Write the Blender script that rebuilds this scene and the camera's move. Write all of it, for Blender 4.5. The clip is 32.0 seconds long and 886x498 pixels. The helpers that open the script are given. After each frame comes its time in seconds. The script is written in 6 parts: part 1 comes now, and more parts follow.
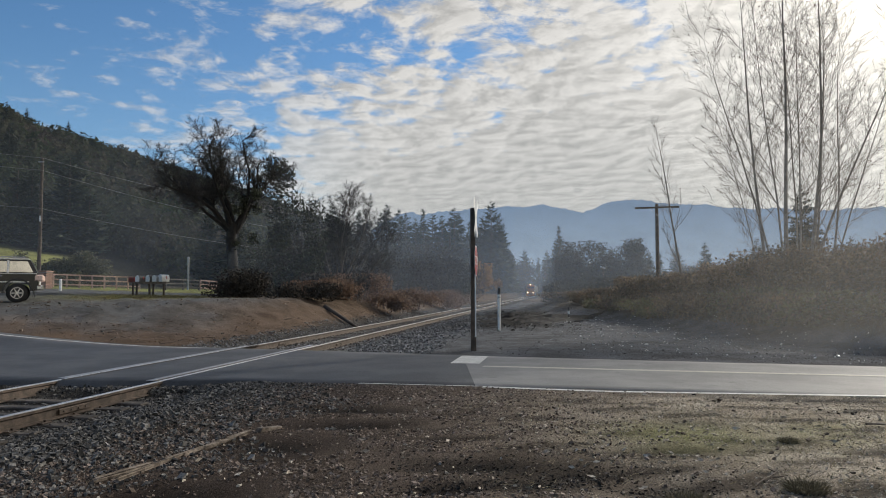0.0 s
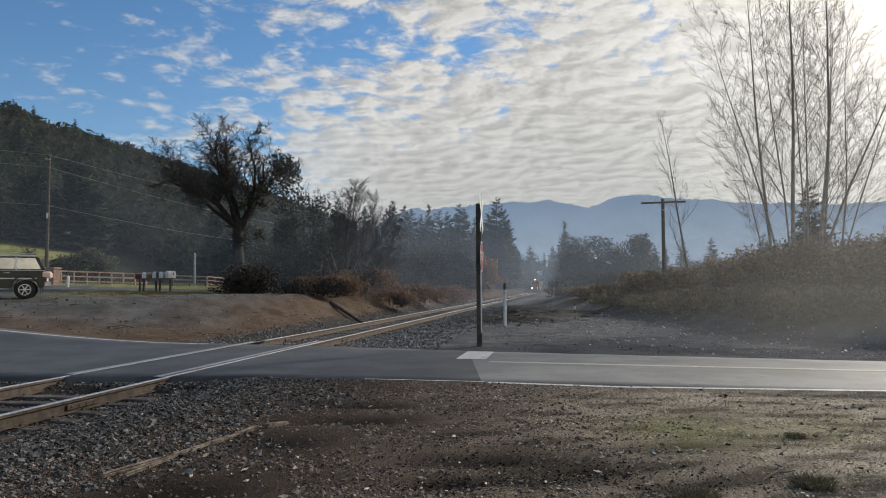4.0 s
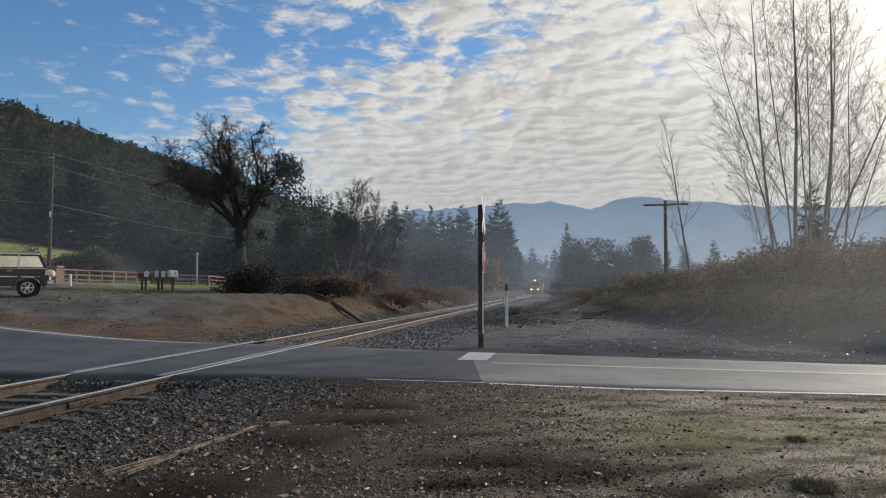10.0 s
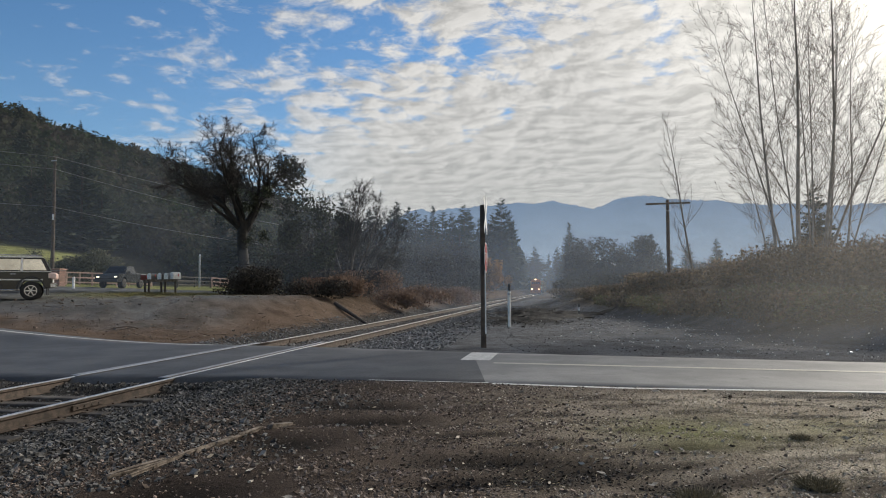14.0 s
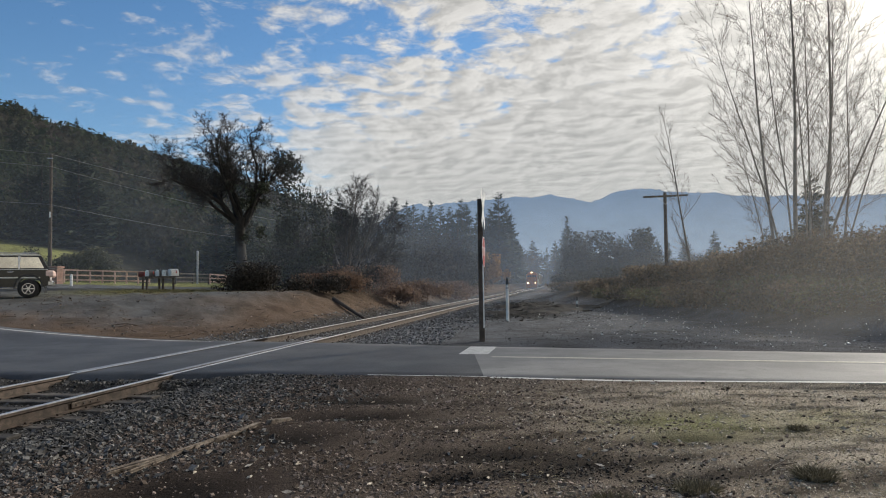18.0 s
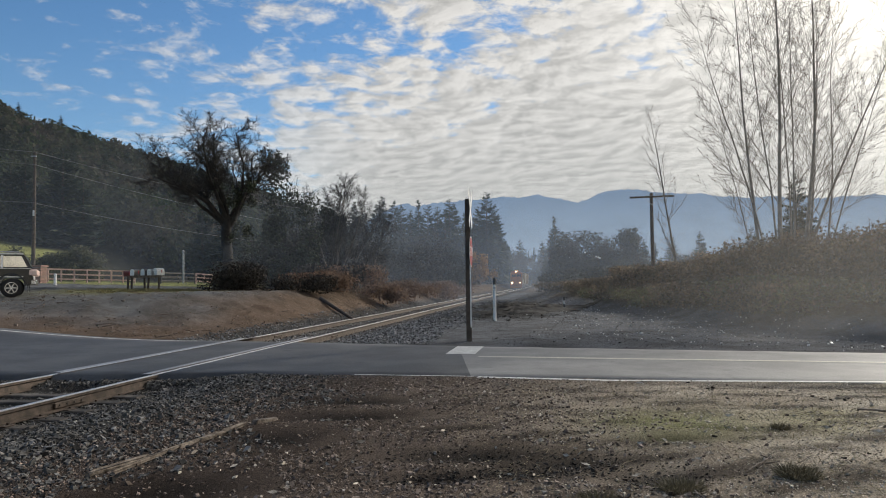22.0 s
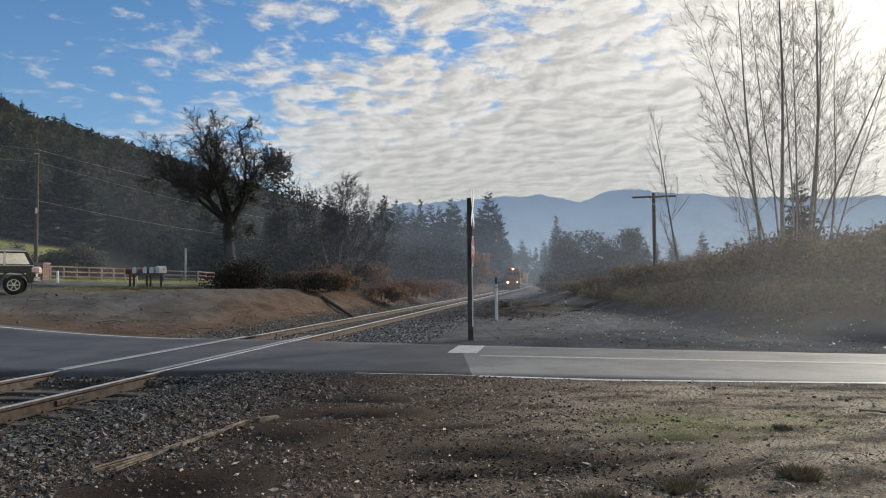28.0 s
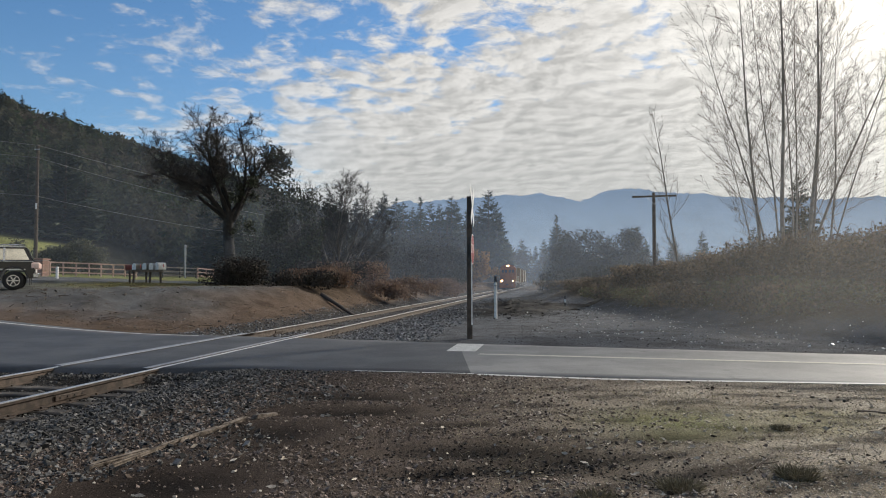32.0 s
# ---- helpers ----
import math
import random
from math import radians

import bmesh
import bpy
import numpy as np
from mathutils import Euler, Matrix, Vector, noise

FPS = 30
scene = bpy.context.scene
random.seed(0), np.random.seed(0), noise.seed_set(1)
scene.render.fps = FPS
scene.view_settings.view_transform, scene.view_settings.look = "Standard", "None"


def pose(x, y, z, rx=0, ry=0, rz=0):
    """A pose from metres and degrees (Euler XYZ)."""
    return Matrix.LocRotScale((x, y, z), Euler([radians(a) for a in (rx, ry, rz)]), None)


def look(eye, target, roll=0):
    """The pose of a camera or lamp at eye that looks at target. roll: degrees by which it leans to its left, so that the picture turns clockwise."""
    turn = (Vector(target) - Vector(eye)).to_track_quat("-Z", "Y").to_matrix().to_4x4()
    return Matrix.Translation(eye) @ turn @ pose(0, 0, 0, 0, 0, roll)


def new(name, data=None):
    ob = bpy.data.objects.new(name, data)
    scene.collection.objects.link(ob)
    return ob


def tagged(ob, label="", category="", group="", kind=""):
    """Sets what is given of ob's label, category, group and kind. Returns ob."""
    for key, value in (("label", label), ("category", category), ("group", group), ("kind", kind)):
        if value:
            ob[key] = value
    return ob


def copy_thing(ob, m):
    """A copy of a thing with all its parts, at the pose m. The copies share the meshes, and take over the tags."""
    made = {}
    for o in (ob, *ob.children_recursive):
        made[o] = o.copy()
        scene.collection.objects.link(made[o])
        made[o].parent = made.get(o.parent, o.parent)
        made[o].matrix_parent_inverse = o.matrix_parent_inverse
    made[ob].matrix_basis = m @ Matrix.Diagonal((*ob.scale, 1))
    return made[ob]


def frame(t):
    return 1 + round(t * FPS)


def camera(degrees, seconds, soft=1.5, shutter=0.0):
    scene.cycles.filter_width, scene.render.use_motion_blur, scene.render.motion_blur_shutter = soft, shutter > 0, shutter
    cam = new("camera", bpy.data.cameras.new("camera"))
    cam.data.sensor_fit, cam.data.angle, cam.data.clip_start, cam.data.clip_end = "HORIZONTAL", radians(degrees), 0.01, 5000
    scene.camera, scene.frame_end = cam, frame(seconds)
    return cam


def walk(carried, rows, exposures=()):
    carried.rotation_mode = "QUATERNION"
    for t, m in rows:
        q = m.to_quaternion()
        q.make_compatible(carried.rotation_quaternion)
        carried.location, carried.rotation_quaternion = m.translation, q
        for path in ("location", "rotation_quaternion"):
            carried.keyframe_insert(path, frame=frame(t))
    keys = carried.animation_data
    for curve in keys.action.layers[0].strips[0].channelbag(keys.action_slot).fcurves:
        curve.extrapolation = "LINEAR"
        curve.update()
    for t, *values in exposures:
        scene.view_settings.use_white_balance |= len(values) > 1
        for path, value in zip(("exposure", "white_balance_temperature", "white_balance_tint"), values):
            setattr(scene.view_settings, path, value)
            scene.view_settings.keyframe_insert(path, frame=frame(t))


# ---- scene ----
# ---------------------------------------------------------------- camera
cam = camera(64.2, 32.0, soft=1.0)
PATH = [
    (0, look((-0.001, 0.006, 1.452), (0.217, 19.966, 2.697), -0.24)),
    (0.5, look((-0.000, 0.005, 1.451), (0.178, 19.963, 2.725), -0.31)),
    (1, look((0.000, 0.004, 1.451), (0.178, 19.962, 2.740), -0.32)),
    (1.5, look((0.000, 0.004, 1.451), (0.179, 19.962, 2.736), -0.33)),
    (2, look((-0.001, 0.006, 1.451), (0.163, 19.967, 2.681), -0.21)),
    (2.5, look((-0.002, 0.008, 1.451), (0.153, 19.973, 2.619), -0.02)),
    (3, look((-0.002, 0.009, 1.451), (0.126, 19.976, 2.597), -0.05)),
    (3.5, look((-0.002, 0.011, 1.451), (0.082, 19.979, 2.562), -0.31)),
    (5.5, look((0.004, 0.004, 1.449), (0.031, 19.968, 2.651), -0.38)),
    (6, look((0.003, 0.003, 1.450), (0.092, 19.968, 2.634), -0.37)),
    (6.5, look((0.002, 0.003, 1.450), (0.091, 19.970, 2.591), -0.21)),
    (7, look((0.001, 0.001, 1.449), (0.064, 19.971, 2.541), -0.20)),
    (7.5, look((0.002, -0.001, 1.449), (-0.015, 19.969, 2.541), -0.49)),
    (8, look((0.003, -0.003, 1.450), (-0.031, 19.965, 2.585), -0.50)),
    (8.5, look((0.003, -0.003, 1.451), (-0.012, 19.962, 2.628), -0.30)),
    (9, look((0.003, -0.002, 1.451), (0.009, 19.962, 2.652), -0.13)),
    (9.5, look((0.001, -0.002, 1.451), (0.001, 19.964, 2.627), -0.04)),
    (10, look((0.001, -0.001, 1.450), (0.001, 19.966, 2.600), -0.00)),
    (10.5, look((0.000, -0.001, 1.449), (-0.025, 19.966, 2.598), -0.07)),
    (11, look((0.001, -0.001, 1.449), (-0.066, 19.965, 2.609), -0.12)),
    (11.5, look((0.001, -0.003, 1.449), (-0.080, 19.961, 2.657), -0.25)),
    (12, look((0.002, -0.004, 1.450), (-0.083, 19.959, 2.670), -0.31)),
    (12.5, look((0.003, -0.004, 1.450), (-0.100, 19.959, 2.658), -0.39)),
    (13, look((0.004, -0.004, 1.451), (-0.111, 19.961, 2.634), -0.42)),
    (13.5, look((0.005, -0.003, 1.451), (-0.097, 19.963, 2.606), -0.32)),
    (14, look((0.005, -0.002, 1.451), (-0.062, 19.964, 2.609), -0.37)),
    (14.5, look((0.006, -0.002, 1.451), (-0.013, 19.964, 2.617), -0.51)),
    (16.5, look((0.010, -0.001, 1.447), (0.040, 19.969, 2.536), -0.58)),
    (17, look((0.011, 0.000, 1.447), (0.038, 19.973, 2.486), -0.58)),
    (17.5, look((0.013, 0.001, 1.448), (-0.004, 19.975, 2.451), -0.79)),
    (18, look((0.014, 0.000, 1.448), (0.001, 19.975, 2.452), -0.85)),
    (18.5, look((0.016, -0.001, 1.449), (0.026, 19.971, 2.501), -0.74)),
    (19, look((0.017, -0.003, 1.450), (0.071, 19.966, 2.553), -0.77)),
    (19.5, look((0.018, -0.005, 1.450), (0.127, 19.963, 2.579), -0.80)),
    (20, look((0.019, -0.004, 1.450), (0.173, 19.965, 2.551), -0.83)),
    (20.5, look((0.020, -0.003, 1.450), (0.174, 19.967, 2.522), -0.81)),
    (21, look((0.020, -0.003, 1.450), (0.188, 19.970, 2.478), -0.74)),
    (21.5, look((0.019, -0.003, 1.449), (0.276, 19.971, 2.445), -0.72)),
    (22, look((0.019, -0.004, 1.447), (0.359, 19.969, 2.441), -0.76)),
    (22.5, look((0.018, -0.004, 1.446), (0.412, 19.967, 2.446), -0.61)),
    (23, look((0.017, -0.005, 1.445), (0.414, 19.966, 2.440), -0.52)),
    (23.5, look((0.016, -0.006, 1.445), (0.414, 19.965, 2.442), -0.52)),
    (24, look((0.014, -0.007, 1.445), (0.391, 19.963, 2.468), -0.51)),
    (24.5, look((0.012, -0.007, 1.445), (0.335, 19.963, 2.494), -0.46)),
    (25, look((0.010, -0.006, 1.445), (0.286, 19.965, 2.486), -0.37)),
    (25.5, look((0.009, -0.006, 1.444), (0.256, 19.966, 2.473), -0.43)),
    (27.5, look((0.018, -0.004, 1.444), (0.304, 19.970, 2.428), -0.59)),
    (28, look((0.017, -0.004, 1.444), (0.303, 19.971, 2.415), -0.50)),
    (28.5, look((0.017, -0.004, 1.445), (0.304, 19.970, 2.432), -0.30)),
    (29, look((0.018, -0.004, 1.444), (0.277, 19.970, 2.442), -0.43)),
    (29.5, look((0.020, -0.004, 1.444), (0.260, 19.973, 2.389), -0.72)),
    (30, look((0.021, -0.003, 1.443), (0.303, 19.975, 2.336), -0.71)),
    (30.5, look((0.023, -0.004, 1.443), (0.314, 19.976, 2.298), -0.60)),
    (31, look((0.023, -0.005, 1.444), (0.333, 19.974, 2.325), -0.49)),
    (31.5, look((0.024, -0.005, 1.444), (0.343, 19.971, 2.370), -0.40)),
    (32, look((0.024, -0.006, 1.444), (0.314, 19.971, 2.364), -0.15)),
]
walk(cam, PATH, ((0, 0.0), (8, 0.0), (20, 0.06), (32, 0.10)))

# ---------------------------------------------------------------- world, sun
SUN_AZ, SUN_EL = radians(46.0), radians(26.0)
SUN_DIR = Vector((math.sin(SUN_AZ) * math.cos(SUN_EL), math.cos(SUN_AZ) * math.cos(SUN_EL), math.sin(SUN_EL)))
scene.view_settings.exposure = 0.0


class Nodes:
    """Short hand for building a node tree."""

    def __init__(self, tree):
        self.tree = tree
        tree.nodes.clear()

    def add(self, kind, ins=None, **props):
        n = self.tree.nodes.new(kind)
        for k, v in props.items():
            setattr(n, k, v)
        for k, v in (ins or {}).items():
            if isinstance(v, bpy.types.NodeSocket):
                self.tree.links.new(v, n.inputs[k])
            else:
                n.inputs[k].default_value = v
        return n

    def math(self, op, a, b=0.0, c=0.0, clamp=False):
        return self.add("ShaderNodeMath", {0: a, 1: b, 2: c}, operation=op, use_clamp=clamp).outputs[0]

    def vmath(self, op, a, b=(0, 0, 0), out=0):
        return self.add("ShaderNodeVectorMath", {0: a, 1: b}, operation=op).outputs[out]

    def noise(self, vec, scale, detail=4.0, rough=0.55, distort=0.0):
        return self.add("ShaderNodeTexNoise", {"Vector": vec, "Scale": scale, "Detail": detail, "Roughness": rough,
                                               "Distortion": distort}).outputs["Fac"]

    def remap(self, x, a, b, c=0.0, d=1.0, smooth=True):
        return self.add("ShaderNodeMapRange", {0: x, 1: a, 2: b, 3: c, 4: d},
                        interpolation_type="SMOOTHSTEP" if smooth else "LINEAR").outputs[0]

    def mix(self, fac, a, b, blend="MIX"):
        return self.add("ShaderNodeMix", {0: fac, 6: a, 7: b}, data_type="RGBA", blend_type=blend).outputs[2]


def col(r, g, b):
    return (r, g, b, 1.0)


def make_world():
    w = bpy.data.worlds.new("sky")
    scene.world = w
    w.use_nodes = True
    n = Nodes(w.node_tree)
    sky = n.add("ShaderNodeTexSky", sky_type="NISHITA", sun_disc=False, sun_elevation=SUN_EL, sun_rotation=SUN_AZ,
                air_density=1.0, dust_density=0.15, ozone_density=3.0)
    d = n.add("ShaderNodeTexCoord").outputs["Generated"]
    s = n.add("ShaderNodeSeparateXYZ", {0: d})
    up = n.math("MAXIMUM", s.outputs[2], 0.0)
    k = n.math("DIVIDE", 1.0, n.math("ADD", up, 0.13))
    px, py = n.math("MULTIPLY", s.outputs[0], k), n.math("MULTIPLY", s.outputs[1], k)
    p = n.add("ShaderNodeCombineXYZ", {0: px, 1: py, 2: 0.3}).outputs[0]
    warp = n.add("ShaderNodeTexNoise", {"Vector": p, "Scale": 3.2, "Detail": 3.0}).outputs["Color"]
    p = n.vmath("ADD", p, n.add("ShaderNodeVectorMath", {0: n.vmath("SUBTRACT", warp, (0.5, 0.5, 0.5)), "Scale": 0.16}, operation="SCALE").outputs[0])
    big = n.noise(p, 1.3, 3.0, 0.5)
    wav = n.noise(p, 3.6, 3.0, 0.5)
    cell = n.add("ShaderNodeTexVoronoi", {"Vector": p, "Scale": 9.0, "Smoothness": 0.5}, feature="SMOOTH_F1").outputs["Distance"]
    lumps = n.math("SUBTRACT", n.math("MULTIPLY_ADD", n.noise(p, 12.5, 5.0, 0.6), 0.75, 0.31), n.math("MULTIPLY", cell, 0.42))
    fine = n.noise(p, 34.0, 4.0, 0.6)
    # clear to the west, closed to the east
    az = n.math("DIVIDE", s.outputs[0], n.math("MAXIMUM", s.outputs[1], 0.05))
    cover = n.math("ADD", n.remap(az, -0.64, 0.24, -0.05, 0.42), n.math("SUBTRACT", n.math("MULTIPLY", n.remap(az, -0.40, -0.05), n.remap(up, 0.30, 0.10, 0.0, 0.20)), n.math("MULTIPLY", n.remap(up, 0.17, 0.36, 0.0, 0.17), n.remap(az, 0.54, 0.18))))
    dens = n.math("ADD", n.math("ADD", n.math("MULTIPLY", lumps, 0.95), n.math("MULTIPLY", fine, 0.30)),
                  n.math("ADD", n.math("ADD", n.math("MULTIPLY", wav, 0.55), n.math("MULTIPLY", big, 0.35)), cover))
    cloud = n.remap(dens, 1.01, 1.31)
    thick = n.remap(dens, 1.28, 1.62)
    sun = n.math("MAXIMUM", n.vmath("DOT_PRODUCT", d, tuple(SUN_DIR), 1), 0.0)
    glow = n.math("ADD", n.math("MULTIPLY", n.math("POWER", sun, 20.0), 1.25), n.math("MULTIPLY", n.math("POWER", sun, 7.0), 0.12))
    toward = n.vmath("ADD", p, (0.026, 0.026, 0.0))
    cell2 = n.add("ShaderNodeTexVoronoi", {"Vector": toward, "Scale": 9.0, "Smoothness": 0.5}, feature="SMOOTH_F1").outputs["Distance"]
    ahead = n.math("SUBTRACT", n.math("MULTIPLY_ADD", n.noise(toward, 12.5, 5.0, 0.6), 0.75, 0.31), n.math("MULTIPLY", cell2, 0.42))
    slope = n.math("SUBTRACT", ahead, lumps)
    ripple = n.math("SUBTRACT", n.noise(n.vmath("ADD", p, (0.010, 0.010, 0.0)), 34.0, 4.0, 0.6), fine)
    relief = n.remap(n.math("ADD", slope, n.math("MULTIPLY", ripple, 0.20)), -0.11, 0.13, 0.0, 0.72, False)
    relief = n.math("MULTIPLY_ADD", n.math("SUBTRACT", relief, 0.34), n.remap(up, 0.06, 0.27, 0.40, 1.0), 0.34)
    puff = n.math("ADD", n.math("MULTIPLY", thick, 0.30), relief)
    shade = n.mix(puff, col(0.765, 0.738, 0.692), col(0.400, 0.387, 0.358))
    scl = n.add("ShaderNodeVectorMath", {0: (1.0, 0.93, 0.80), "Scale": glow}, operation="SCALE").outputs[0]
    lit = n.vmath("ADD", shade, scl)
    deep = n.add("ShaderNodeHueSaturation", {"Saturation": 1.16, "Color": sky.outputs[0]}).outputs[0]
    clear = n.add("ShaderNodeBackground", {"Color": deep, "Strength": 0.115})
    cl = n.add("ShaderNodeBackground", {"Color": lit, "Strength": 1.0})
    low = n.remap(s.outputs[2], -0.02, 0.05)
    mixer = n.add("ShaderNodeMixShader", {0: n.math("MULTIPLY", n.math("MULTIPLY", cloud, n.remap(az, -0.50, -0.04, 0.50, 0.94)), low), 1: clear.outputs[0], 2: cl.outputs[0]})
    n.add("ShaderNodeOutputWorld", {0: mixer.outputs[0]})


make_world()
sun_data = bpy.data.lights.new("sun", "SUN")
sun_data.energy, sun_data.angle, sun_data.color = 3.8, radians(5.0), (1.0, 0.93, 0.82)
sun_ob = new("sun", sun_data)
sun_ob.matrix_world = look(SUN_DIR * 100, (0, 0, 0))

# ---------------------------------------------------------------- materials


def material(name, a, b, scale=3.0, rough=0.8, metal=0.0, bump=0.3, fine=40.0, attr="", rand=0.0, island=False, spec=0.5, dist=0.02,
             sheen=0.0, trans=0.0, c=None):
    """Two colours mixed by broad noise, darkened by fine grain; attr: a colour attribute that replaces them."""
    m = bpy.data.materials.new(name)
    m.use_nodes = True
    n = Nodes(m.node_tree)
    co = n.add("ShaderNodeTexCoord").outputs["Object"]
    if attr:
        co = n.add("ShaderNodeNewGeometry").outputs["Position"]
    broad = n.noise(co, scale, 5.0, 0.6)
    grain = n.noise(co, fine, 3.0, 0.65)
    fac = n.remap(broad, 0.36, 0.66)
    colour = n.mix(fac, col(*a), col(*b))
    if attr:
        base = n.add("ShaderNodeAttribute", attribute_name=attr).outputs["Color"]
        colour = n.mix(fac, base, n.mix(1.0, base, col(*b), "MULTIPLY"))
        spots = n.remap(n.noise(co, 58.0, 5.0, 0.8), 0.36, 0.64, 0.30, 1.64, False)
        colour = n.add("ShaderNodeVectorMath", {0: colour, "Scale": spots}, operation="SCALE").outputs[0]
    if c:
        colour = n.mix(n.remap(n.noise(co, scale * 3.7, 4.0), 0.58, 0.72), colour, col(*c))
    dark = n.remap(grain, 0.3, 0.7, 0.62, 1.28, False)
    if rand:
        r = n.add("ShaderNodeNewGeometry").outputs["Random Per Island"] if island else n.add("ShaderNodeObjectInfo").outputs["Random"]
        dark = n.math("MULTIPLY", dark, n.remap(r, 0.0, 1.0, 1.0 - rand, 1.0 + rand, False))
    colour = n.add("ShaderNodeVectorMath", {0: colour, "Scale": dark}, operation="SCALE").outputs[0]
    bsdf = n.add("ShaderNodeBsdfPrincipled", {"Base Color": colour, "Metallic": metal, "Specular IOR Level": spec,
                                              "Roughness": n.remap(grain, 0.2, 0.8, max(0.03, rough - 0.12), min(1.0, rough + 0.1), False)})
    if bump:
        h = n.math("ADD", n.math("MULTIPLY", grain, 0.6), broad)
        b_ = n.add("ShaderNodeBump", {"Height": h, "Strength": bump, "Distance": dist})
        n.tree.links.new(b_.outputs[0], bsdf.inputs["Normal"])
    out = bsdf.outputs[0]
    if trans:
        tr = n.add("ShaderNodeBsdfTranslucent", {"Color": colour})
        out = n.add("ShaderNodeMixShader", {0: trans, 1: out, 2: tr.outputs[0]}).outputs[0]
    n.add("ShaderNodeOutputMaterial", {0: out})
    return m


def glow_material(name, colour, strength):
    m = bpy.data.materials.new(name)
    m.use_nodes = True
    n = Nodes(m.node_tree)
    e = n.add("ShaderNodeEmission", {"Color": col(*colour), "Strength": strength})
    n.add("ShaderNodeOutputMaterial", {0: e.outputs[0]})
    return m


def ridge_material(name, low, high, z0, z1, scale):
    """Distant ridge as a plain glowing backdrop: haze painted in, paler towards its foot, faintly mottled by its woods.
    """
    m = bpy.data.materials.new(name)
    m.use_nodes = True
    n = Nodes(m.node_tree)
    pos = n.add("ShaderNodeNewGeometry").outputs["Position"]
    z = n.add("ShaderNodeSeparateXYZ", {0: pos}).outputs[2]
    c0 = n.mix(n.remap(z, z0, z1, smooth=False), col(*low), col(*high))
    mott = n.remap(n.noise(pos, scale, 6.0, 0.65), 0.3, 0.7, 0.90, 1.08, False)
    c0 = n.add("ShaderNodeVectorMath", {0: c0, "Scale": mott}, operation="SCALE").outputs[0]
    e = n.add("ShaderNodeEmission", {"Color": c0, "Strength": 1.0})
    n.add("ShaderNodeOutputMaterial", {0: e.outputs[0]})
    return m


def glass_material(name, tint, rough=0.05):
    m = bpy.data.materials.new(name)
    m.use_nodes = True
    n = Nodes(m.node_tree)
    b = n.add("ShaderNodeBsdfPrincipled", {"Base Color": col(*tint), "Roughness": rough, "Transmission Weight": 0.6, "IOR": 1.5})
    n.add("ShaderNodeOutputMaterial", {0: b.outputs[0]})
    return m


def haze_material(name, amount, z_top, side=None, ends=None, tint=(0.68, 0.80, 0.98)):
    """Flat sheet imitating haze: lets most light through, scatters a little, thins upwards."""
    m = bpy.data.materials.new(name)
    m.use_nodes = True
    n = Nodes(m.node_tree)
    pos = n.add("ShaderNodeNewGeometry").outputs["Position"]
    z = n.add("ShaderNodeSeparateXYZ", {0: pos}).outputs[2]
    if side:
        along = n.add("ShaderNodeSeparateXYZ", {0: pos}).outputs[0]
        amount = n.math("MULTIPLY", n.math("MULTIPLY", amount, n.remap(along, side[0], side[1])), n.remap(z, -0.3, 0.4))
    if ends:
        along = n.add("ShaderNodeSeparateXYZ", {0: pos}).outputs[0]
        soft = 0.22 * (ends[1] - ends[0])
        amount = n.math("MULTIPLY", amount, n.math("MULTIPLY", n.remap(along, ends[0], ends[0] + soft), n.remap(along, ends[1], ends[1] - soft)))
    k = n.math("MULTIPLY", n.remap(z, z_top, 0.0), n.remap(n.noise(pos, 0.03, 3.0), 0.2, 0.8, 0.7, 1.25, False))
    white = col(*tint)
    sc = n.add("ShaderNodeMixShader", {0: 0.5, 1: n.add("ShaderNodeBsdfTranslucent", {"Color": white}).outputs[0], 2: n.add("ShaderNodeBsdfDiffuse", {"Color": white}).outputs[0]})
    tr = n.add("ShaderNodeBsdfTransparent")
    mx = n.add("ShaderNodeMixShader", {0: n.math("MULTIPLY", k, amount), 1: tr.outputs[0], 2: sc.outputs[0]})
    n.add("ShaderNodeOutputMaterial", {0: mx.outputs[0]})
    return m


M_GROUND = material("ground", (0.1, 0.1, 0.1), (0.62, 0.60, 0.58), 0.9, 0.95, bump=0.8, fine=105.0, attr="zone", dist=0.035, spec=0.04)
M_HILLWOODS = material("hill_woods", (0.040, 0.054, 0.031), (0.076, 0.066, 0.056), 0.045, 0.95, bump=0.0, fine=0.35, rand=0.10, island=True, trans=0.35, spec=0.0, c=(0.022, 0.032, 0.022))
M_HEAP = material("black_earth", (0.014, 0.013, 0.013), (0.028, 0.026, 0.024), 3.0, 0.95, bump=0.9, fine=20.0, dist=0.04, spec=0.2)
M_CLOD = material("clod_earth", (0.060, 0.047, 0.038), (0.125, 0.098, 0.080), 9.0, 0.95, bump=0.6, rand=0.4, island=True, spec=0.1)
M_DARKCLOD = material("dark_earth", (0.022, 0.020, 0.018), (0.048, 0.042, 0.037), 9.0, 0.8, bump=0.5, rand=0.4, island=True, spec=0.2)
M_ASPHALT = material("asphalt", (0.050, 0.053, 0.058), (0.084, 0.087, 0.092), 0.7, 0.62, spec=0.22, bump=0.5, fine=70.0, dist=0.008, c=(0.050, 0.051, 0.056))
# older asphalt past the seam, lightened further in place of sun sheen and veil
M_OLDASPHALT = material("old_asphalt", (0.150, 0.151, 0.152), (0.225, 0.225, 0.223), 0.7, 0.60, bump=0.5, fine=70.0, dist=0.008, c=(0.135, 0.136, 0.137), spec=0.3)
M_PAINT = material("road_paint", (0.62, 0.62, 0.60), (0.48, 0.48, 0.46), 6.0, 0.6, bump=0.2, fine=60.0, dist=0.004)
